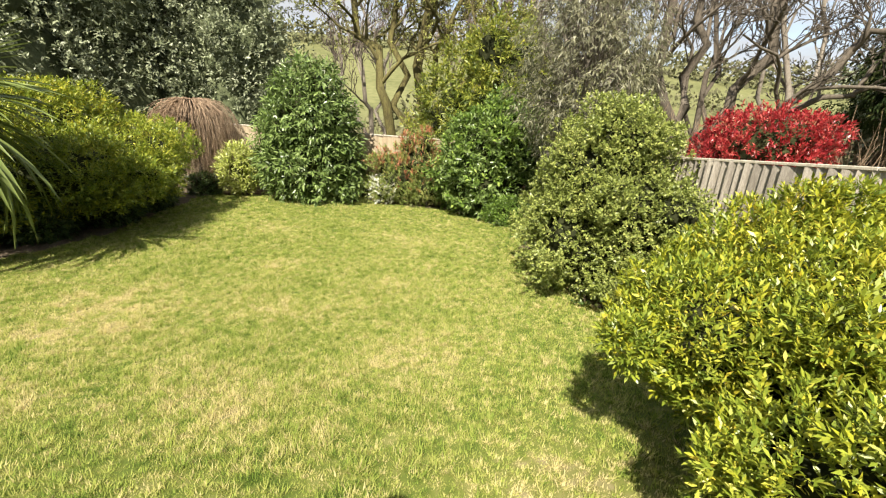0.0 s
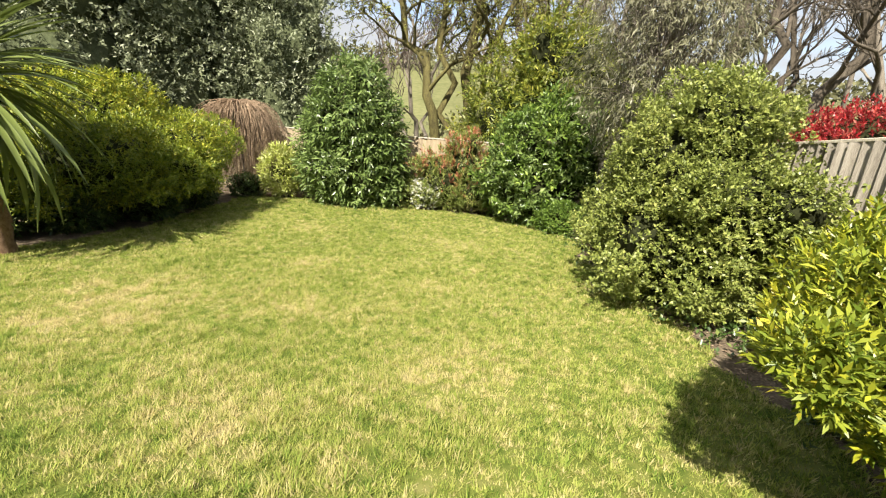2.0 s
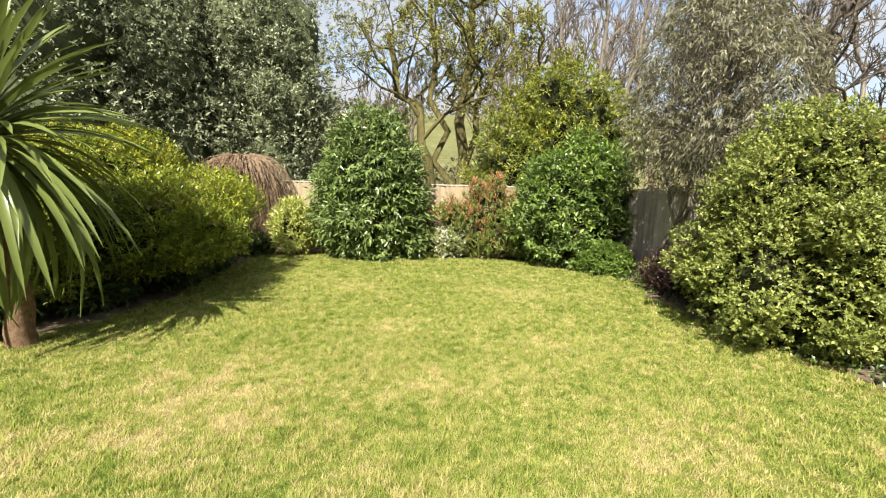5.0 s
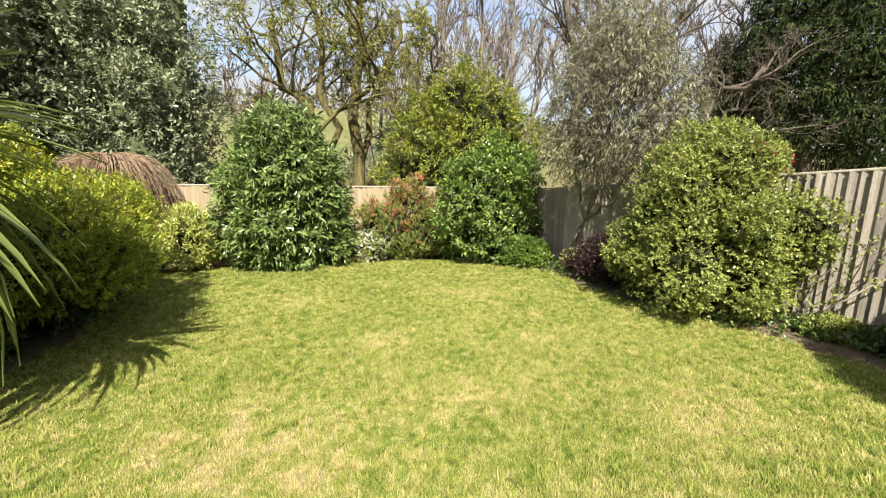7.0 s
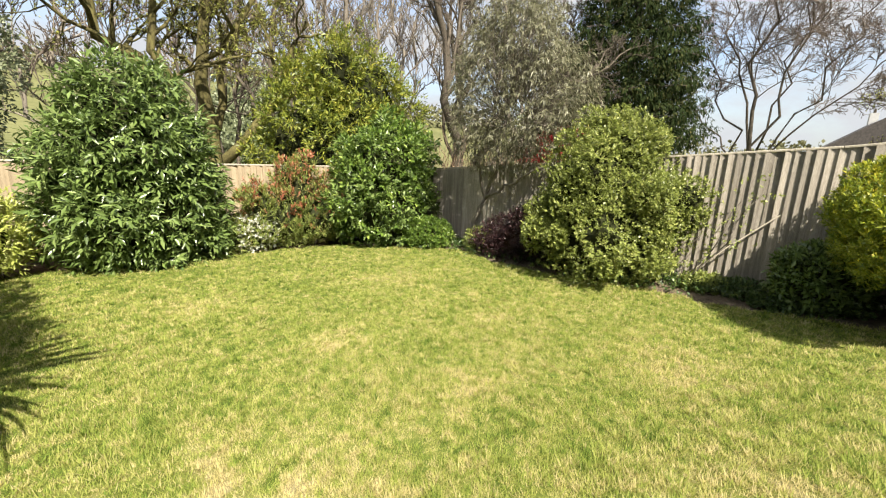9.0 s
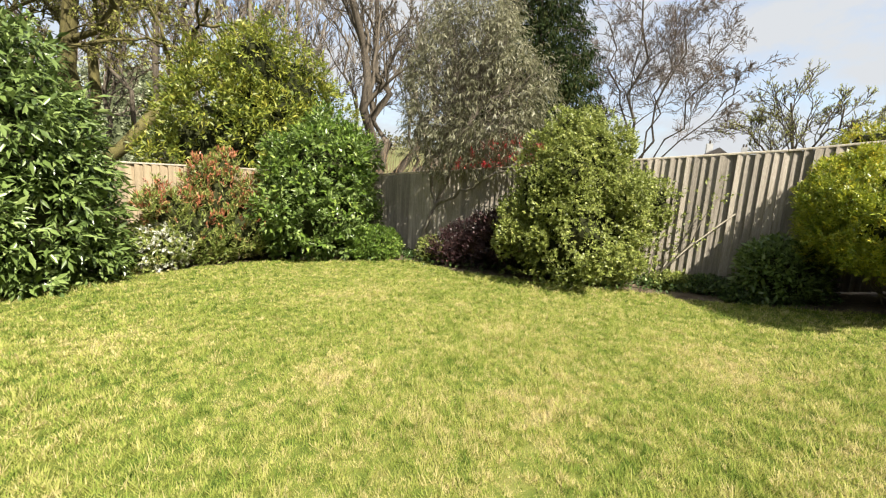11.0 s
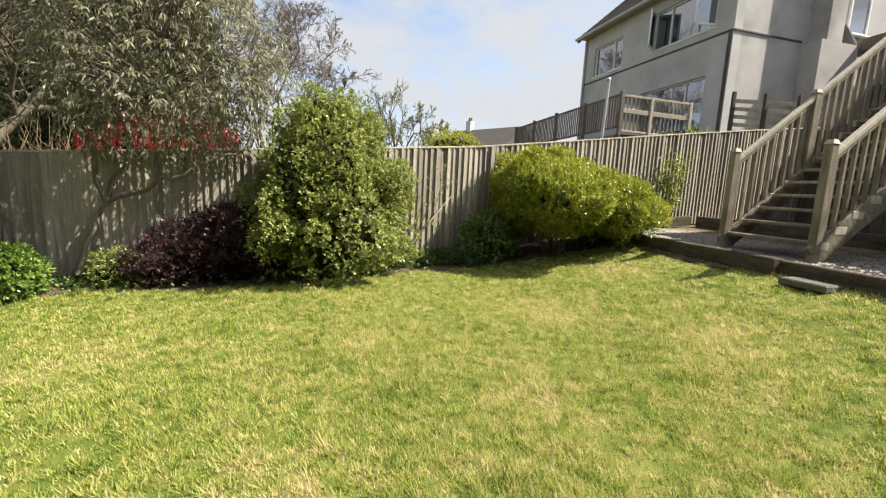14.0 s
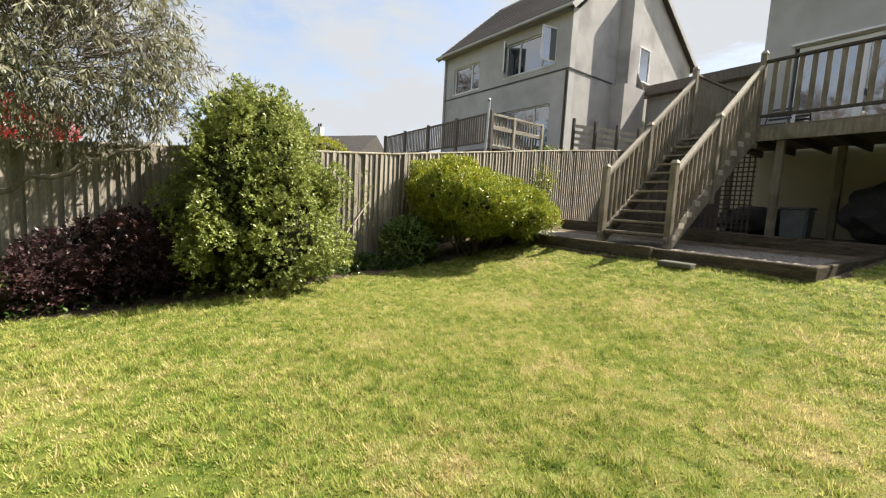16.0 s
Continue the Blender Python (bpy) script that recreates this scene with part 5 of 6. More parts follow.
def far_house(x, y, z, w, d, h, yaw, label):
    hs = thing("far_house", (x, y, z), label, "house", "houses beyond the gardens", rz=yaw)
    block("wall", hs, (0, 0, h / 2), (w, d, h), M["render_s"])
    bm = bmesh.new()
    pts = [(-w / 2 - 0.3, -d / 2 - 0.3, h), (w / 2 + 0.3, -d / 2 - 0.3, h), (w / 2 + 0.3, 0, h + d * 0.38), (-w / 2 - 0.3, 0, h + d * 0.38), (-w / 2 - 0.3, d / 2 + 0.3, h), (w / 2 + 0.3, d / 2 + 0.3, h)]
    v = [bm.verts.new(p) for p in pts]
    for f in ((0, 1, 2, 3), (3, 2, 5, 4), (0, 3, 4), (1, 5, 2), (0, 4, 5, 1)):
        bm.faces.new([v[i] for i in f])
    part("roof", bm, M["tile"], hs, "dark tiled roof")
    ch = block("chimney", hs, (w * 0.3, 0, h + d * 0.38 + 0.3), (0.7, 0.7, 1.4), M["render_w"])
    for px in (-0.15, 0.15):
        bm = bmesh.new()
        bmesh.ops.create_cone(bm, cap_ends=True, segments=8, radius1=0.11, radius2=0.09, depth=0.4)
        part("chimney_pot", bm, M["sleeper"], ch, "", pose(px, 0, 0.9))
    for i in range(3):
        block("window", hs, (-w * 0.3 + i * w * 0.3, -d / 2 - 0.02, h * 0.6), (1.2, 0.06, 1.1), M["glass"])
        block("window", hs, (-w / 2 - 0.02, -d * 0.25 + i * d * 0.25, h * 0.6), (0.06, 1.0, 1.1), M["glass"])


far_house(43.0, -10.0, 0.4, 9, 8, 4.0, 35, "distant house with a dark slate roof and chimney")
far_house(58.0, 10.0, -0.6, 8, 8, 3.2, 15, "distant house with a pale gable end")
far_house(66.0, 3.0, -0.8, 14, 9, 3.0, 95, "distant low house with a dark roof")

# ---- shrubs inside the garden ----
bush("laurel_bush", (-3.65, 11.0, gz(-3.65, 11.0)), [(0, 0, 0.95, 1.32, 0.95, 1.05), (-0.02, 0.0, 1.9, 1.12, 0.85, 1.0), (0, 0.0, 2.65, 0.72, 0.62, 0.72)],
     "large rounded dark green laurel bush with long glossy leaves", (0.17, 0.30), 2600, ["laurel"], 7, "bush", seed=21, up=0.1, open_=1.0, droop=0.25, stems=4, singles=260, clumps=40, clump_size=0.24)
bush("laurel_bush", (0.95, 10.35, gz(0.95, 10.35)), [(0, 0, 0.85, 1.2, 0.78, 0.95), (0.1, 0.1, 1.65, 1.05, 0.7, 0.85), (0.3, 0.25, 2.1, 0.7, 0.55, 0.6)],
     "bushy laurel with dark leaves and bright new growth", (0.13, 0.42), 2300, ["laurel", "laureln"], 7, "bush", seed=22, up=0.3, tips=1, shares=(0.5,), stems=4, singles=220, clumps=34, clump_size=0.26)
bush("low_shrub", (1.38, 9.3, gz(1.38, 9.3)), [(0, 0, 0.27, 0.5, 0.42, 0.33)], "low rounded bright green shrub at the lawn's edge", (0.06, 0.5), 1100, ["laureln"], 7, seed=23, stems=3)
bush("photinia_bush", (-0.82, 10.98, gz(-0.82, 10.98)), [(-0.5, 0, 0.65, 0.72, 0.45, 0.72), (0.4, -0.1, 0.55, 0.70, 0.45, 0.62), (0.0, 0.05, 1.15, 0.55, 0.36, 0.6), (-0.75, 0.05, 0.95, 0.45, 0.35, 0.5), (0.5, 0.1, 0.95, 0.42, 0.35, 0.5), (0.15, 0.05, 1.6, 0.24, 0.22, 0.4), (-0.3, 0.0, 1.5, 0.2, 0.2, 0.36)],
     "loose shrub with bronze-red tips over green leaves", (0.08, 0.3), 2900, ["phot", "bronze"], 7, seed=24, up=1.2, open_=0.7, tips=1, shares=(0.68,), lumps=0.45, core=0.6, stems=7, clumps=24, clump_size=0.34)
bush("flowering_shrub", (-1.72, 10.95, gz(-1.72, 10.95)), [(0, 0, 0.36, 0.34, 0.3, 0.4)], "small shrub covered with white blossom", (0.055, 0.55), 620, ["phot", "white"], 6, seed=25, shares=(0.4,), stems=4, core=0.6, clumps=8)
bush("low_shrub", (-2.2, 10.98, gz(-2.2, 10.98)), [(0, 0, 0.3, 0.36, 0.26, 0.34), (0.25, 0.1, 0.5, 0.25, 0.2, 0.3)], "loose pale green planting beside the white blossom", (0.055, 0.4), 500, ["phot"], 6, seed=34, up=0.8, stems=4, core=0.5)
bush("rounded_shrub", (2.12, 5.55, gz(2.12, 5.55)), [(0, 0, 0.8, 1.0, 0.95, 0.9), (0.05, 0.05, 1.5, 0.82, 0.78, 0.8), (0.1, -0.1, 2.0, 0.45, 0.42, 0.5), (0.2, -0.45, 1.2, 0.65, 0.55, 0.6), (-0.3, 0.4, 1.4, 0.55, 0.5, 0.6), (0.35, 0.3, 1.9, 0.3, 0.3, 0.45), (0.05, 0.25, 2.25, 0.26, 0.28, 0.34), (0.5, -0.9, 1.35, 0.3, 0.3, 0.26)],
     "tall rounded shrub with small mottled yellow-green leaves", (0.043, 0.58), 14500, ["privet"], 6, seed=26, up=0.5, lumps=0.42, stems=6, clumps=70, clump_size=0.26, core=0.72, depth=0.26, folded=False)
bush("golden_hedge", (2.38, 1.75, gz(2.38, 1.75)), [(-0.02, 0.50, 1.06, 0.86, 0.74, 0.44), (0.06, -0.1, 1.06, 0.92, 0.75, 0.44), (0.0, -0.7, 0.90, 0.85, 0.62, 0.40), (-0.12, -1.05, 0.70, 0.72, 0.48, 0.3), (0.48, 0.25, 1.36, 0.5, 0.7, 0.28), (-0.64, 0.3, 0.82, 0.62, 0.7, 0.44), (-0.62, -0.55, 0.72, 0.62, 0.65, 0.40), (0.1, 0.3, 0.66, 0.7, 0.85, 0.42)],
     "wide golden-green shrub with bare dark stems below", (0.05, 0.32), 16500, ["yellowl", "yellow"], 8, seed=27, lumps=0.18, up=0.9, tips=1, shares=(0.62,), stems=24, floor=0.27, core=0.6, depth=0.34, open_=0.85, stem_r=0.018, singles=280, clumps=50, clump_size=0.2, folded=False)
bush("dark_shrub", (2.66, 2.98, gz(2.66, 2.98)), [(0, 0, 0.36, 0.4, 0.42, 0.42)], "dark green leafy shrub in the golden shrub's shade", (0.09, 0.4), 900, ["laurel"], 6, seed=28, stems=3)
for i, (x, y, rx, rz) in enumerate([(2.78, 3.75, 0.28, 0.11), (2.72, 4.25, 0.28, 0.12), (2.5, 3.3, 0.24, 0.09)]):
    bush("ivy_patch", (x, y, gz(x, y)), [(0, 0, rz * 0.6, rx, rx * 1.1, rz)], "low green ivy creeping over bare soil", (0.05, 0.5), 420, ["privet" if i == 1 else "ivy"], 6, "ivy", "ivy along the fence", 70 + i, stems=2)
bush("purple_shrub", (2.1, 7.1, gz(2.1, 7.1)), [(0, 0.3, 0.42, 0.5, 0.5, 0.40), (0.1, -0.3, 0.58, 0.5, 0.5, 0.48), (-0.2, 0.65, 0.26, 0.33, 0.3, 0.25)], "low dark purple-leaved shrub against the fence", (0.045, 0.5), 2600, ["purple"], 6, seed=29, stems=9, inner="corep", lumps=0.45, up=0.6, core=0.62, clumps=26, clump_size=0.3, folded=False)
bush("low_shrub", (2.0, 8.3, gz(2.0, 8.3)), [(0, 0, 0.2, 0.28, 0.3, 0.26)], "small pale green tuft beside the leaning trunk", (0.05, 0.35), 420, ["privet"], 6, seed=30, stems=3)
bush("golden_hedge", (-6.5, 7.9, gz(-6.5, 7.9)), [(0.1, -1.2, 1.12, 1.15, 1.15, 0.66), (0.05, 0.45, 1.15, 1.15, 1.2, 0.72), (-0.6, -0.4, 1.55, 0.95, 1.2, 0.75), (0.35, -0.3, 0.95, 1.0, 1.1, 0.45)],
     "broad golden-green shrub overhanging the lawn", (0.07, 0.34), 8400, ["yellowl", "yellow"], 8, seed=31, lumps=0.22, up=0.7, tips=1, shares=(0.82,), stems=18, floor=0.45, core=0.66, stem_r=0.022, clumps=60, clump_size=0.26, folded=False)
bush("variegated_shrub", (-5.55, 10.95, gz(-5.55, 10.95)), [(0, 0, 0.65, 0.48, 0.4, 0.6)], "upright yellow-green variegated shrub", (0.12, 0.28), 620, ["varieg"], 7, seed=32, up=0.8, core=0.5, stems=5)
bush("low_shrub", (-6.4, 10.7, gz(-6.4, 10.7)), [(0, 0, 0.25, 0.45, 0.3, 0.3)], "low dark green planting under the weeping shrub", (0.06, 0.4), 500, ["ivy"], 6, seed=33, stems=2)
for i, (x, y, rx, rz) in enumerate([(-7.1, 5.3, 0.7, 0.6), (-6.5, 6.2, 0.45, 0.32), (-7.5, 6.6, 0.8, 0.7), (-7.8, 3.6, 0.8, 0.9), (-6.8, 4.4, 0.4, 0.3), (-6.35, 7.4, 0.6, 0.34), (-6.6, 8.6, 0.7, 0.36), (-7.3, 9.6, 0.7, 0.5)]):
    bush("dark_shrub", (x, y, gz(x, y)), [(0, 0, rz * 0.85, rx, rx, rz)], "dark green planting in deep shade", (0.08, 0.4), 700, ["ivy"], 6, group="dark planting", seed=40 + i, stems=3)


def weeping():
    r = np.random.default_rng(50)
    top = thing("weeping_shrub", (-6.9, 11.4, gz(-6.9, 11.4)), "dome of bare brown weeping twigs", "shrub")
    link("trunk", raw_mesh("trunk", *tube_arrays(curve_between((0, 0, -0.05), (0.05, 0, 2.1), 0.02, 7, r), np.linspace(0.06, 0.04, 7), 8), [M["bark"]], smooth=True), None, top)
    g = Gather()
    for i in range(900):
        a, R = r.uniform(0, 6.283), r.uniform(0.4, 1.3)
        t = np.linspace(0, 1, 7)
        h = 2.1 + 0.3 * r.random()
        rad = R * np.sin(t * 1.57) ** 0.8
        z = h + 0.12 * np.sin(t * 3.14) - (h - r.uniform(0.2, 0.9)) * t ** 2.4
        a2 = a + 0.15 * r.normal() * t
        pts = np.stack([rad * np.cos(a2), rad * np.sin(a2), z], -1) + r.normal(size=(7, 3)) * 0.012
        g.add(tube_arrays(pts, np.linspace(0.008, 0.003, 7), 3))
    tagged(link("twig_mass", g.mesh("twig_mass", [M["twig"]]), None, top), kind="stuff")


weeping()


def sword_leaf_mesh(length, width, droop, material):
    n = 8
    t = np.linspace(0, 1, n)
    x = length * t * (1 - 0.12 * droop * t)
    z = length * (0.25 * t - droop * t ** 2.2)
    w = width * np.clip(np.sin(np.clip(t * 2.4 + 0.35, 0, 3.1)), 0.05, 1)
    w[-1] = 0.001
    v = np.concatenate([np.stack([x, -w, z + 0.012], -1), np.stack([x, w * 0, z], -1), np.stack([x, w, z + 0.012], -1)])
    f = []
    for i in range(n - 1):
        f += [[i, i + 1, n + i + 1, n + i], [n + i, n + i + 1, 2 * n + i + 1, 2 * n + i]]
    return raw_mesh("leaf", v, f, [material], None, True)


def palm():
    r = np.random.default_rng(60)
    bx, by = -6.03, 4.85
    top = thing("cabbage_palm", (bx, by, gz(bx, by)), "cabbage palm with long drooping sword leaves on a brown trunk", "palm tree")
    line = curve_between((0, 0, -0.08), (0.12, -0.1, 1.85), 0.005, 9, r)
    rad = np.linspace(0.13, 0.10, 9) * (1 + 0.06 * r.normal(size=9))
    link("trunk", raw_mesh("trunk", *tube_arrays(line, rad, 12), [M["palmbark"]], smooth=True), None, top)
    kinds = [sword_leaf_mesh(1.24 + 0.08 * k, 0.032 + 0.004 * (k % 3), dr, M["cordy"]) for k, dr in enumerate((0.1, 0.22, 0.38, 0.55, 0.7))]
    head = Vector((0.12, -0.1, 1.85))
    for i in range(290):
        f = i / 290
        el = 82 - 140 * f ** 0.9
        a = i * 137.5 + r.normal() * 8
        k = min(4, int(f * 5))
        m = Matrix.Translation(head + Vector((0, 0, 0.45 * (1 - f)))) @ Matrix.Rotation(radians(a), 4, "Z") @ Matrix.Rotation(radians(-el + r.normal() * 6), 4, "Y") @ Matrix.Rotation(r.normal() * 0.25, 4, "X")
        ob = new("sword_leaf", kinds[k])
        ob.matrix_basis = m @ Matrix.Scale(float(r.uniform(0.8, 1.08)), 4)
        ob.parent = top


palm()


def willow_leaf_tree():
    r = np.random.default_rng(70)
    bx, by = 2.2, 8.95
    top = thing("leaning_tree", (bx, by, gz(bx, by)), "small leaning tree with grey-green willow-like evergreen leaves", "tree")
    arms = [((0, 0, -0.1), (0.12, -0.42, 1.1), 0.06), ((0.12, -0.42, 1.1), (0.1, -0.9, 2.6), 0.045), ((0.12, -0.42, 1.1), (-0.1, -1.3, 1.45), 0.035), ((-0.1, -1.3, 1.45), (0.0, -2.2, 1.95), 0.028),
            ((0.1, -0.9, 2.6), (0.1, -1.4, 4.2), 0.03), ((0.12, -0.42, 1.1), (-0.2, -0.2, 2.9), 0.035), ((0.0, -2.2, 1.95), (0.1, -2.3, 3.0), 0.02)]
    for i, (p, q, rad) in enumerate(arms):
        link("trunk" if i == 0 else "limb", raw_mesh("limb", *tube_arrays(curve_between(p, q, 0.03, 7, r), np.linspace(rad, rad * 0.65, 7), 8), [M["pale"]], smooth=True), None, top)
    lobes = [(0.05, -1.25, 3.3, 1.05, 1.35, 1.45), (0.0, -0.6, 2.9, 0.8, 0.85, 1.1), (0.1, -1.9, 2.9, 0.8, 0.9, 1.0), (0.05, -1.2, 4.5, 0.7, 0.9, 0.9)]
    p, nrm = shell_points(lobes, 3900, r, 71, 0.4, 1.75, 0.7)
    g = Gather()
    g.add(foliage_arrays(p, nrm, r, 6, (0.10, 0.19), -0.25, 0.9, 0.9, 0.7, 0.6, False))
    tagged(link("foliage", g.mesh("foliage", [M["euc"]]), None, top), kind="stuff")
    tw = Gather()
    for i in range(0, len(p), 9):
        c = np.array([0.05, -1.2, 2.6]) + (p[i] - np.array([0.05, -1.2, 2.6])) * 0.35
        tw.add(tube_arrays(curve_between(c, p[i], 0.06, 4, r), np.linspace(0.009, 0.003, 4), 3))
    tagged(link("twig_mass", tw.mesh("twig_mass", [M["pale"]]), None, top), kind="stuff")


willow_leaf_tree()


def climber(name, base, label, height, spread, n, leaf, mat, seed, lean=(0, 0)):
    r = np.random.default_rng(seed)
    top = thing(name, base, label, "climbing plant")
    pts = []
    for i in range(4):
        line = curve_between((r.normal() * 0.04, r.normal() * 0.1, -0.04), (lean[0] + r.normal() * 0.06, lean[1] + r.normal() * spread, height * r.uniform(0.75, 1.0)), 0.03, 7, r)
        link("stem", raw_mesh("stem", *tube_arrays(line, np.linspace(0.012, 0.005, 7), 5), [M["pale"]], smooth=True), None, top)
        pts.append(line[2:])
    pts = np.concatenate(pts)
    p = pts[r.integers(0, len(pts), n)] + r.normal(size=(n, 3)) * np.array([0.07, spread * 0.35, 0.12])
    p[:, 2] = np.maximum(p[:, 2], 0.05)
    g = Gather()
    g.add(foliage_arrays(p, unit(r.normal(size=p.shape)), r, 4, leaf, 0.4))
    tagged(link("foliage", g.mesh("foliage", [M[mat]]), None, top), kind="stuff")


climber("rose_shoot", (2.65, 4.55, gz(2.65, 4.55)), "thin leafy rose shoots against the fence", 1.5, 0.28, 130, (0.05, 0.5), "privet", 80, (0.1, -0.25))
climber("climbing_shrub", (3.62, -1.3, gz(3.62, -1.3)), "yellow-green climbing shrub on the fence beside the stairs", 1.5, 0.35, 420, (0.065, 0.45), "yellowl", 81)
climber("climbing_shrub", (3.3, 0.25, gz(3.3, 0.25)), "loose green climber on the fence behind the golden shrub", 1.2, 0.5, 800, (0.06, 0.45), "ivy", 82)
climber("neighbour_shrub", (5.0, -2.6, gz(5.0, -2.6)), "bright green shrub showing over the fence", 2.0, 0.55, 800, (0.08, 0.4), "yellowl", 83)


def garden_cane():
    r = np.random.default_rng(88)
    cane = thing("garden_cane", (2.55, 4.7, gz(2.55, 4.7)), "long pale bamboo cane leaning on the fence", "cane")
    line = curve_between((0, 0, -0.05), (0.52, -1.1, 1.18), 0.004, 8, r)
    link("cane", raw_mesh("cane", *tube_arrays(line, np.full(8, 0.011), 6), [M["rail"]], smooth=True), None, cane)


garden_cane()


def bed_plants():
    """Ivy and low weeds along the foot of the fence, and dead leaves on the soil."""
    r = np.random.default_rng(90)
    top = thing("ivy_ground_cover", (2.5, 4.0, gz(2.5, 4.0)), "ivy and weeds along the foot of the fence", "ground cover", kind="stuff")
    n = 2400
    y = r.uniform(2.4, 10.6, n)
    x = fence_x(y) - 0.08 - np.abs(r.normal(size=n)) * 0.42
    p = np.stack([x, y, ground_z(x, y) + 0.03 + 0.07 * r.random(n)], -1) - np.array([2.5, 4.0, gz(2.5, 4.0)])
    g = Gather()
    g.add(foliage_arrays(p, np.tile([0, 0, 1.0], (n, 1)), r, 4, (0.055, 0.6), 0.5, 1.1))
    link("leaves", g.mesh("leaves", [M["ivy"]]), None, top)
    lt = thing("leaf_litter", (2.3, 5.0, gz(2.3, 5.0)), "dead brown leaves and twigs on the bed soil", "leaf litter", kind="stuff")
    n = 1300
    y = r.uniform(0.9, 10.6, n)
    x = fence_x(y) - r.uniform(0.05, 1.9, n)
    x2, y2 = r.uniform(-8.6, -5.8, 700), r.uniform(2.5, 11.5, 700)
    x, y = np.concatenate([x, x2]), np.concatenate([y, y2])
    ok = ~in_poly(x, y, EDGE)
    x, y = x[ok], y[ok]
    p = np.stack([x, y, ground_z(x, y) + 0.012], -1) - np.array([2.3, 5.0, gz(2.3, 5.0)])
    a = r.uniform(0, 6.28, len(x))
    g = Gather()
    s = r.uniform(0.02, 0.055, len(x))
    g.add(leaf_arrays(p, np.stack([np.cos(a), np.sin(a), 0.1 * r.normal(size=len(x))], -1), np.tile([0.1, 0, 1.0], (len(x), 1)), s, s * 0.5))
    link("leaves", g.mesh("leaves", [M["twig"]]), None, lt)


bed_plants()

# ---- trees and shrubs beyond the fences ----
bush("evergreen_tree", (1.3, 13.2, gz(1.3, 13.2)), [(0, 0, 2.2, 1.9, 1.3, 1.7), (0.4, 0, 3.6, 1.4, 1.1, 1.2), (-1.2, 0, 2.3, 1.1, 1.0, 1.2), (-0.2, 0, 4.3, 0.7, 0.7, 0.8), (0.9, -0.3, 2.8, 1.1, 0.9, 1.2), (0.9, 0, 4.2, 0.6, 0.6, 0.5)],
     "bushy yellow-green evergreen tree behind the fence", (0.14, 0.3), 4200, ["conif"], 7, "tree", seed=101, lumps=0.42, up=0.2, stems=5, stem_r=0.05, core=0.66, clumps=60, clump_size=0.42, folded=False)
bush("red_photinia", (6.7, 9.4, gz(6.7, 9.4)), [(0, 0, 2.0, 0.95, 1.3, 0.85), (-0.1, 0.4, 1.85, 0.9, 0.9, 0.8), (0.1, -0.5, 2.2, 0.6, 0.7, 0.6)],
     "rounded shrub with bright red leaves behind the fence", (0.085, 0.36), 2600, ["red"], 7, "shrub", seed=102, up=0.7, open_=0.75, stems=6, stem_r=0.03, floor=0.9, lumps=0.2, clumps=30, clump_size=0.26, folded=False)
HOLLY = [((-8.6, 15.2), [(0, 0, 3.0, 3.0, 2.2, 3.0), (0.3, 0, 6.2, 2.7, 2.0, 2.8), (-0.3, 0, 8.8, 2.0, 1.8, 2.0)], 103),
         ((-7.3, 14.2), [(0, 0, 1.9, 1.6, 1.2, 1.9), (0.2, 0, 4.2, 1.5, 1.1, 1.8), (0, 0, 5.8, 1.1, 0.9, 1.2)], 104),
         ((-12.2, 11.5), [(0, 0, 2.6, 2.4, 2.6, 2.8), (0.2, 0, 5.8, 2.3, 2.5, 2.6), (0, 0, 8.4, 1.7, 1.9, 1.9)], 105),
         ((-12.0, 6.2), [(0, 0, 2.0, 2.0, 2.3, 2.3), (0, 0, 4.2, 1.7, 2.0, 1.8)], 106),
         ((-10.4, 13.2), [(0, 0, 2.4, 2.0, 1.6, 2.4), (0.1, 0, 5.2, 1.9, 1.5, 2.2), (0, 0, 7.4, 1.4, 1.2, 1.5)], 107)]
for (x, y), lobes, sd in HOLLY:
    bush("evergreen_oak", (x, y, gz(x, y)), lobes, "tall dark grey-green evergreen tree behind the garden", (0.125, 0.42), 6200 if y > 10 else 2000, ["holly"], 5, "tree", "dark evergreens", sd, 5, lumps=0.3, up=0.2, depth=0.3, stem_r=0.12, core=0.78, inner="coreh", clumps=60, clump_size=0.3, folded=False)


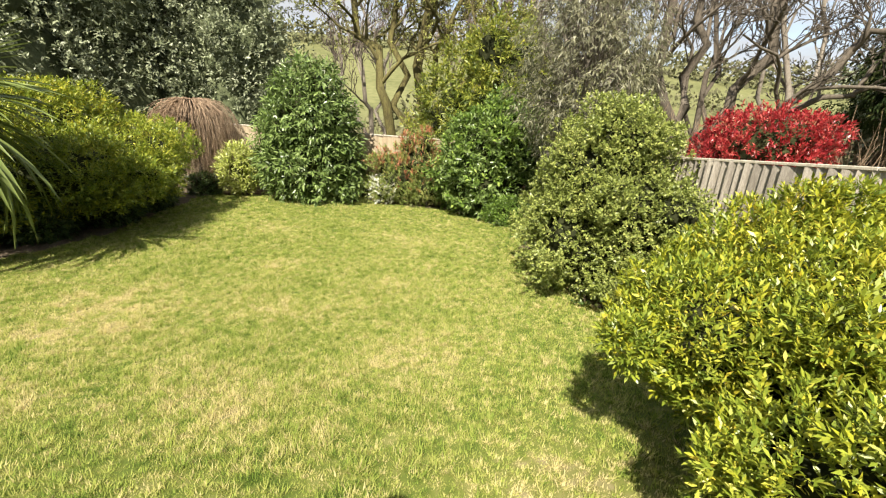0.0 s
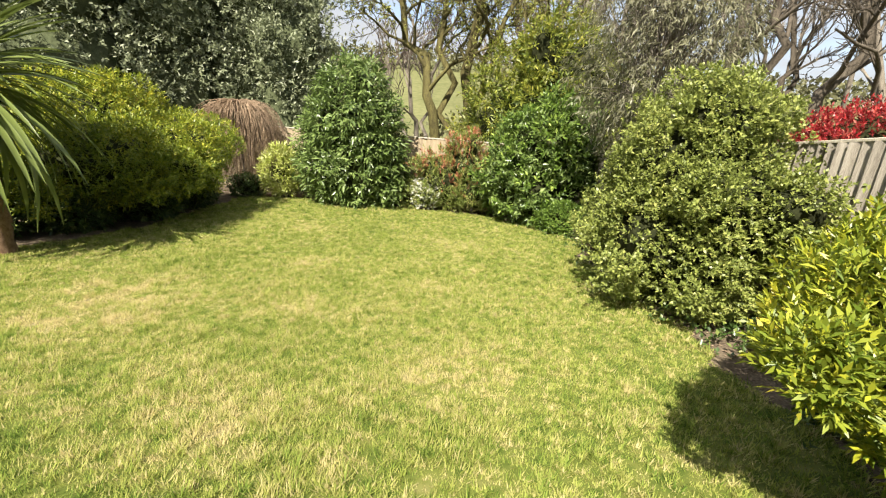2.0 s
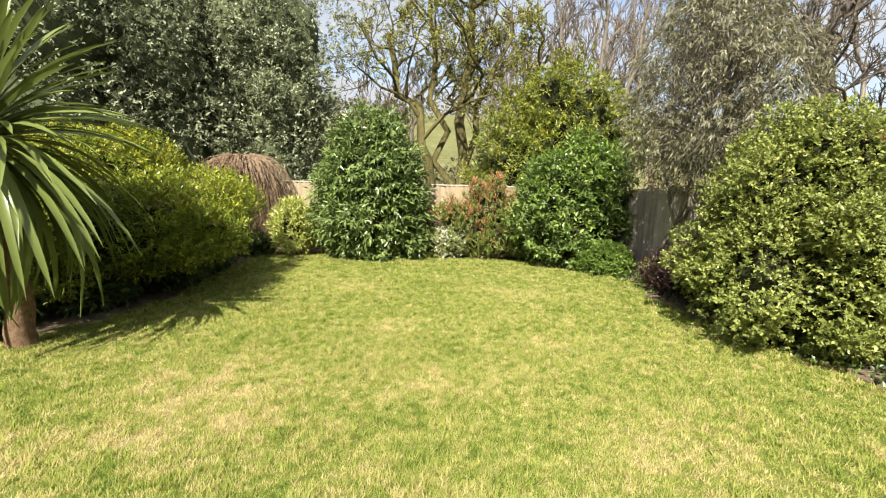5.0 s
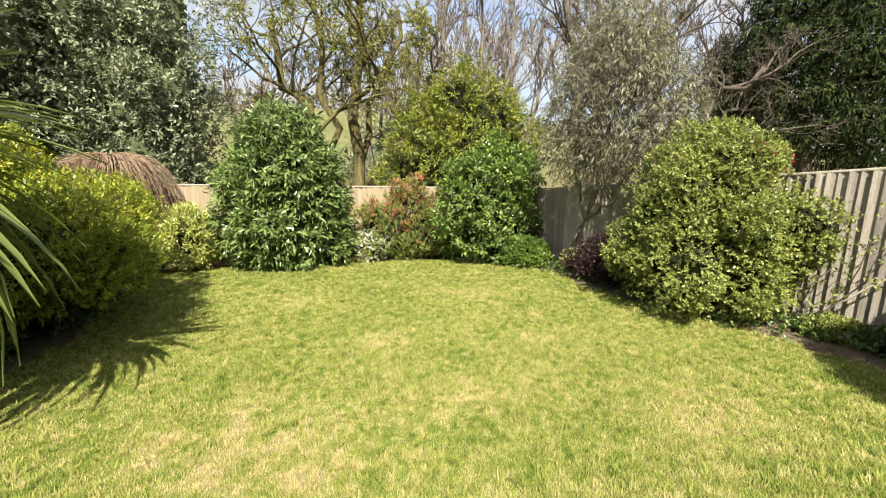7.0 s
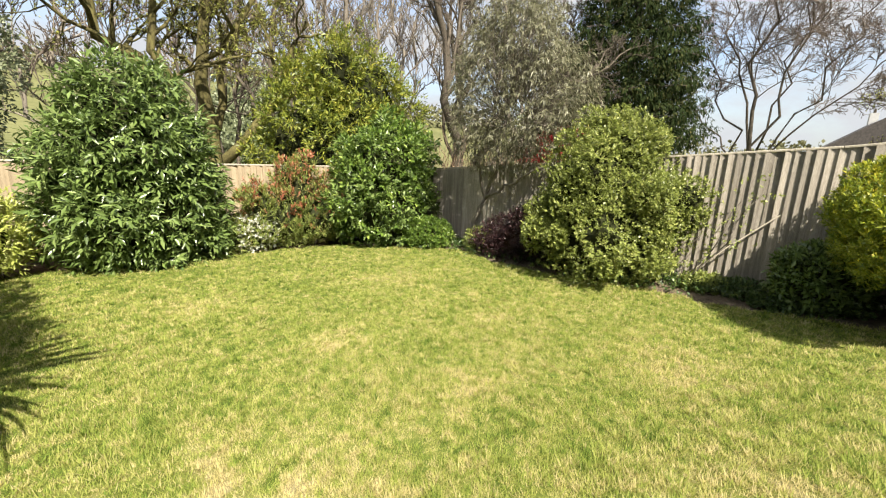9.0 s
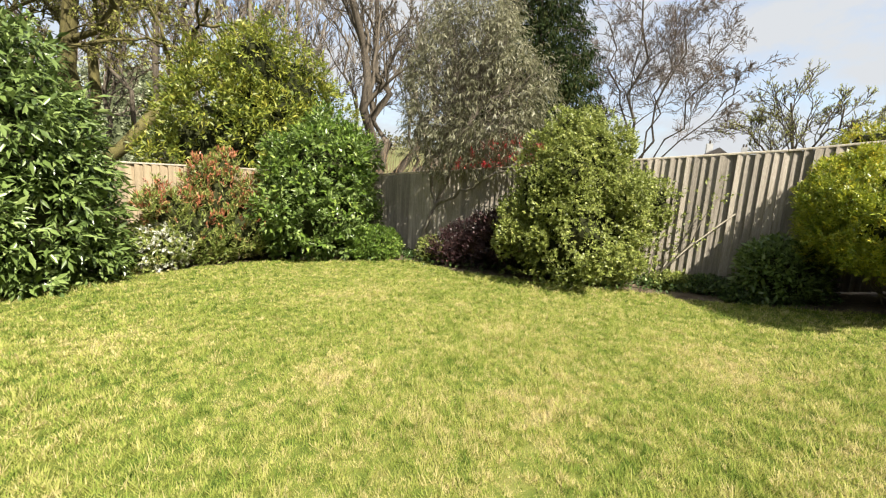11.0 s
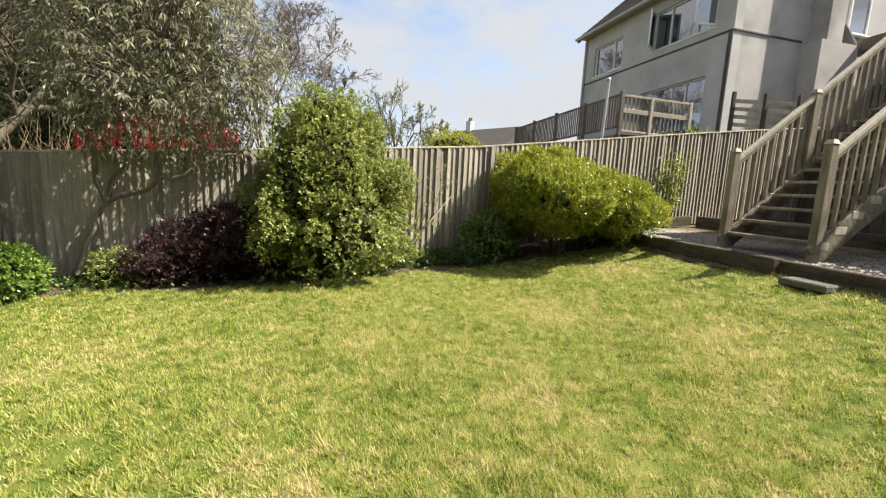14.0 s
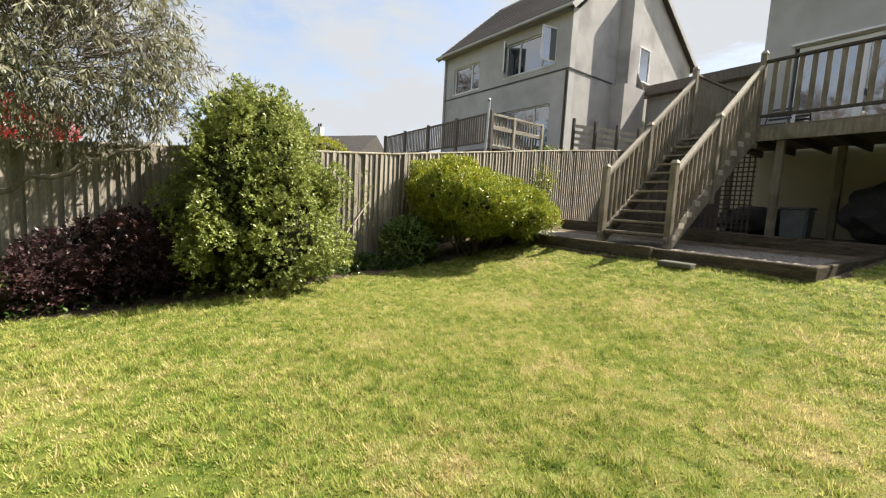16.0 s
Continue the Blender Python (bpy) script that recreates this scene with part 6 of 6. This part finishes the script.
def cypress():
    r = np.random.default_rng(110)
    x, y = 17.9, 14.6
    top = thing("cypress_tree", (x, y, gz(x, y)), "tall dark conifer with drooping sprays", "tree")
    link("trunk", raw_mesh("trunk", *tube_arrays(curve_between((0, 0, -0.2), (0.3, 0, 14.5), 0.01, 9, r), np.linspace(0.42, 0.06, 9), 10), [M["bark"]], smooth=True), None, top)
    lobes, arms = [], Gather()
    for i in range(64):
        h = 3.2 + 12.0 * (i / 64)
        R = (4.7 - 0.6 * r.random()) * (1 - 0.7 * (i / 64) ** 1.3)
        a = i * 2.4
        c = np.array([math.cos(a) * R * 0.62, math.sin(a) * R * 0.62, h])
        lobes.append((*c, R * 0.42, R * 0.42, 0.55))
        arms.add(tube_arrays(curve_between((0.02 * h, 0, h + 0.4), c * np.array([1.5, 1.5, 1]) - np.array([0, 0, 0.3]), 0.03, 6, r), np.linspace(0.09, 0.02, 6), 5))
    tagged(link("limb_work", arms.mesh("limb_work", [M["bark"]], True), None, top), kind="stuff")
    p, nrm = shell_points(lobes, 17000, r, 111, 0.4, 2.2, 0.6)
    g = Gather()
    g.add(foliage_arrays(p, nrm, r, 4, (0.24, 0.26), -0.4, 0.8, 0.8, 0.7, 0.5, False))
    tagged(link("foliage", g.mesh("foliage", [M["yew"]]), None, top), kind="stuff")


cypress()

limb_tree("oak_tree", (-1.8, 17.4, gz(-1.8, 17.4)), "bare spreading oak with mossy trunks and yellow-green buds",
          [((0, 0, -0.2), (-2.4, 0.3, 7.6), 0.24), ((0.15, 0.1, -0.2), (0.7, 0.4, 9.2), 0.27), ((0.05, 0.2, 0.6), (3.4, -0.8, 6.6), 0.21), ((-0.1, 0, 0.8), (-0.9, 1.2, 9.4), 0.17), ((0.1, 0, 1.0), (2.2, 0.9, 8.6), 0.16)],
          "moss", 120, 4, 0.75, (8, 6, 6, 5), 0.52, 0.10, 0.5, None, 0.16, ("bud", 0.5, 0.085), fine=0.011)
limb_tree("bare_tree", (8.3, 16.2, gz(8.3, 16.2)), "bare grey deciduous tree with many rising limbs",
          [((0, 0, -0.2), (-1.6, 0.6, 9.0), 0.25), ((0.2, 0, -0.2), (2.6, -1.0, 8.6), 0.24), ((0.1, 0, 0.8), (4.8, -2.9, 6.4), 0.2), ((0, 0.2, 0.8), (0.6, 1.5, 10.0), 0.2), ((0.2, 0, 1.4), (6.0, -1.5, 5.2), 0.15)],
          "bark", 121, 4, 0.65, (8, 6, 5, 4), 0.52, 0.2, 0.52, None, 0.12, fine=0.012)
limb_tree("bare_tree", (26.4, 11.0, gz(26.4, 11.0)), "fan-shaped bare tree with fine silvery twigs",
          [((0, 0, -0.2), (-0.3, 0.6, 14.0), 0.13), ((0.1, 0, 1.6), (0.4, -2.4, 13.2), 0.08), ((0, 0, 1.6), (0.3, 2.8, 12.8), 0.08), ((0, 0, 1.6), (0.2, -4.6, 10.6), 0.07), ((0, 0, 1.6), (0.2, 4.6, 10.0), 0.07), ((0, 0, 2.0), (2.0, -1.2, 12.0), 0.07), ((0, 0, 1.8), (-0.4, -5.4, 7.6), 0.06), ((0, 0, 1.8), (-0.4, 5.2, 7.2), 0.06)],
          "bark", 122, 3, 0.68, (16, 12, 8), 0.40, 0.08, 0.42, "brush", 0.07, fine=0.013)
for i, (x, y, hgt, sd) in enumerate([(5.0, 19.5, 10.5, 123), (2.6, 22.5, 11.0, 127), (-4.6, 24.0, 9.0, 128), (11.5, 20.5, 11.0, 129), (6.6, 25.0, 12.0, 130), (1.0, 27.0, 11.0, 131), (13.8, 19.0, 11.0, 132), (17.5, 17.5, 10.0, 133), (9.6, 23.5, 12.0, 134)]):
    limb_tree("slender_tree", (x, y, gz(x, y)), "slender bare tree with upright twigs beyond the garden",
              [((0, 0, -0.2), (-0.6, 0.3, hgt), 0.16), ((0.1, 0, 0.8), (1.4, 0.6, hgt * 0.95), 0.13), ((-0.1, 0, 1.2), (-2.2, 0.6, hgt * 0.9), 0.11)],
              "bark" if i % 2 else "pale", sd, 3, 0.5, (11, 8, 6, 3), 0.42, 0.35, 0.5, "brush" if i % 3 else "pale", 0.09, fine=0.015, group="bare trees beyond the fence")
limb_tree("young_tree", (20.7, 2.3, gz(20.7, 2.3)), "small tree coming into yellow-green leaf",
          [((0, 0, -0.2), (0.3, 0.9, 5.4), 0.1), ((0, 0, 0.6), (-0.2, -0.9, 5.0), 0.08), ((0, 0, 0.6), (0, 2.2, 4.2), 0.07), ((0, 0, 0.6), (0, -2.2, 4.0), 0.06)],
          "bark", 125, 3, 0.6, (11, 8, 6), 0.5, 0.2, 0.5, None, 0.1, ("bud", 0.8, 0.06), fine=0.013)
bush("yellow_shrub", (16.9, 0.3, gz(16.9, 0.3)), [(0, 0, 2.5, 1.0, 1.5, 0.95), (0, -1.2, 2.2, 0.9, 1.1, 0.7)], "yellow-green shrub beyond the fence", (0.12, 0.4), 1500, ["yellow"], 6, "shrub", seed=126, up=0.5, stems=5, stem_r=0.03)


for x, y, lobes, sd in ((5.5, 40.0, [(0, 0, 5.0, 5.0, 4.0, 5.0), (1.5, 0, 8.5, 3.4, 3.0, 3.6), (-3.0, 0, 4.0, 3.5, 3.0, 3.6)], 151), (22.5, 22.0, [(0, 0, 4.0, 2.6, 2.6, 4.0), (0.3, 0, 8.2, 1.9, 1.9, 2.6)], 152)):
    bush("evergreen_oak", (x, y, gz(x, y)), lobes, "dark ivy-clad tree in the woods beyond the gardens", (0.30, 0.5), 2600, ["holly"], 5, "tree", "woods beyond the gardens", sd, 4, lumps=0.4, up=0.2, depth=0.4, stem_r=0.2, core=0.72, inner="coreh", clumps=40, clump_size=0.34, folded=False)


def far_woods():
    """Hedges and woods in the distance, on the slope and along the hilltop."""
    r = np.random.default_rng(130)
    top = thing("far_woods", (0, 60, 0), "brown and green hedgerows and woods on the far hill", "woodland", kind="stuff")
    g = Gather()
    spots = []
    for d0, gap in ((58, 0.45), (95, 0.5), (150, 0.45), (230, 0.4), (330, 0.0)):
        a = -1.15
        while a < 1.5:
            a += 1.5 * (1.6 + d0 * 0.014) / d0 * r.uniform(0.5, 1.0)
            if math.sin(a * 7 + d0) * 0.5 + 0.5 > gap:
                d = d0 * r.uniform(0.97, 1.03)
                spots.append((d * math.sin(a), d * math.cos(a), d))
    for x, y, d in spots:
        s = (1.6 + d * 0.014) * r.uniform(0.7, 1.4)
        n = 90
        u = unit(r.normal(size=(n, 3)))
        p = u * np.array([s * 1.5, s, s * 0.9]) * r.uniform(0.5, 1.0, (n, 1))
        p = p + np.array([x, y - 60, float(ground_z(x, y)) + s * 0.75])
        sz = s * r.uniform(0.2, 0.42, n)
        g.add(leaf_arrays(p, u + r.normal(size=(n, 3)) * 0.6, unit(r.normal(size=(n, 3))), sz, sz * 0.7, 0.12, False))
    link("crowns", g.mesh("crowns", [M["farwood"]]), None, top)


far_woods()


def scrub():
    """Bare brown scrub just beyond the end fence."""
    r = np.random.default_rng(140)
    top = thing("scrub", (0, 22, 0), "bare brown scrub and brambles beyond the end fence", "scrub", kind="stuff")
    g = Gather()
    for i in range(2200):
        x, y = r.uniform(-14, 24), r.uniform(18.5, 32)
        if i > 1500:
            x, y = r.uniform(4.0, 18), r.uniform(12.5, 20)
        z = float(ground_z(x, y))
        h = r.uniform(1.2, 3.4)
        line = curve_between((x, y - 22, z), (x + r.normal() * 0.6, y - 22 + r.normal() * 0.6, z + h), 0.06, 5, r)
        g.add(tube_arrays(line, np.linspace(0.022, 0.006, 5), 3))
    link("stems", g.mesh("stems", [M["twig"]]), None, top)


scrub()
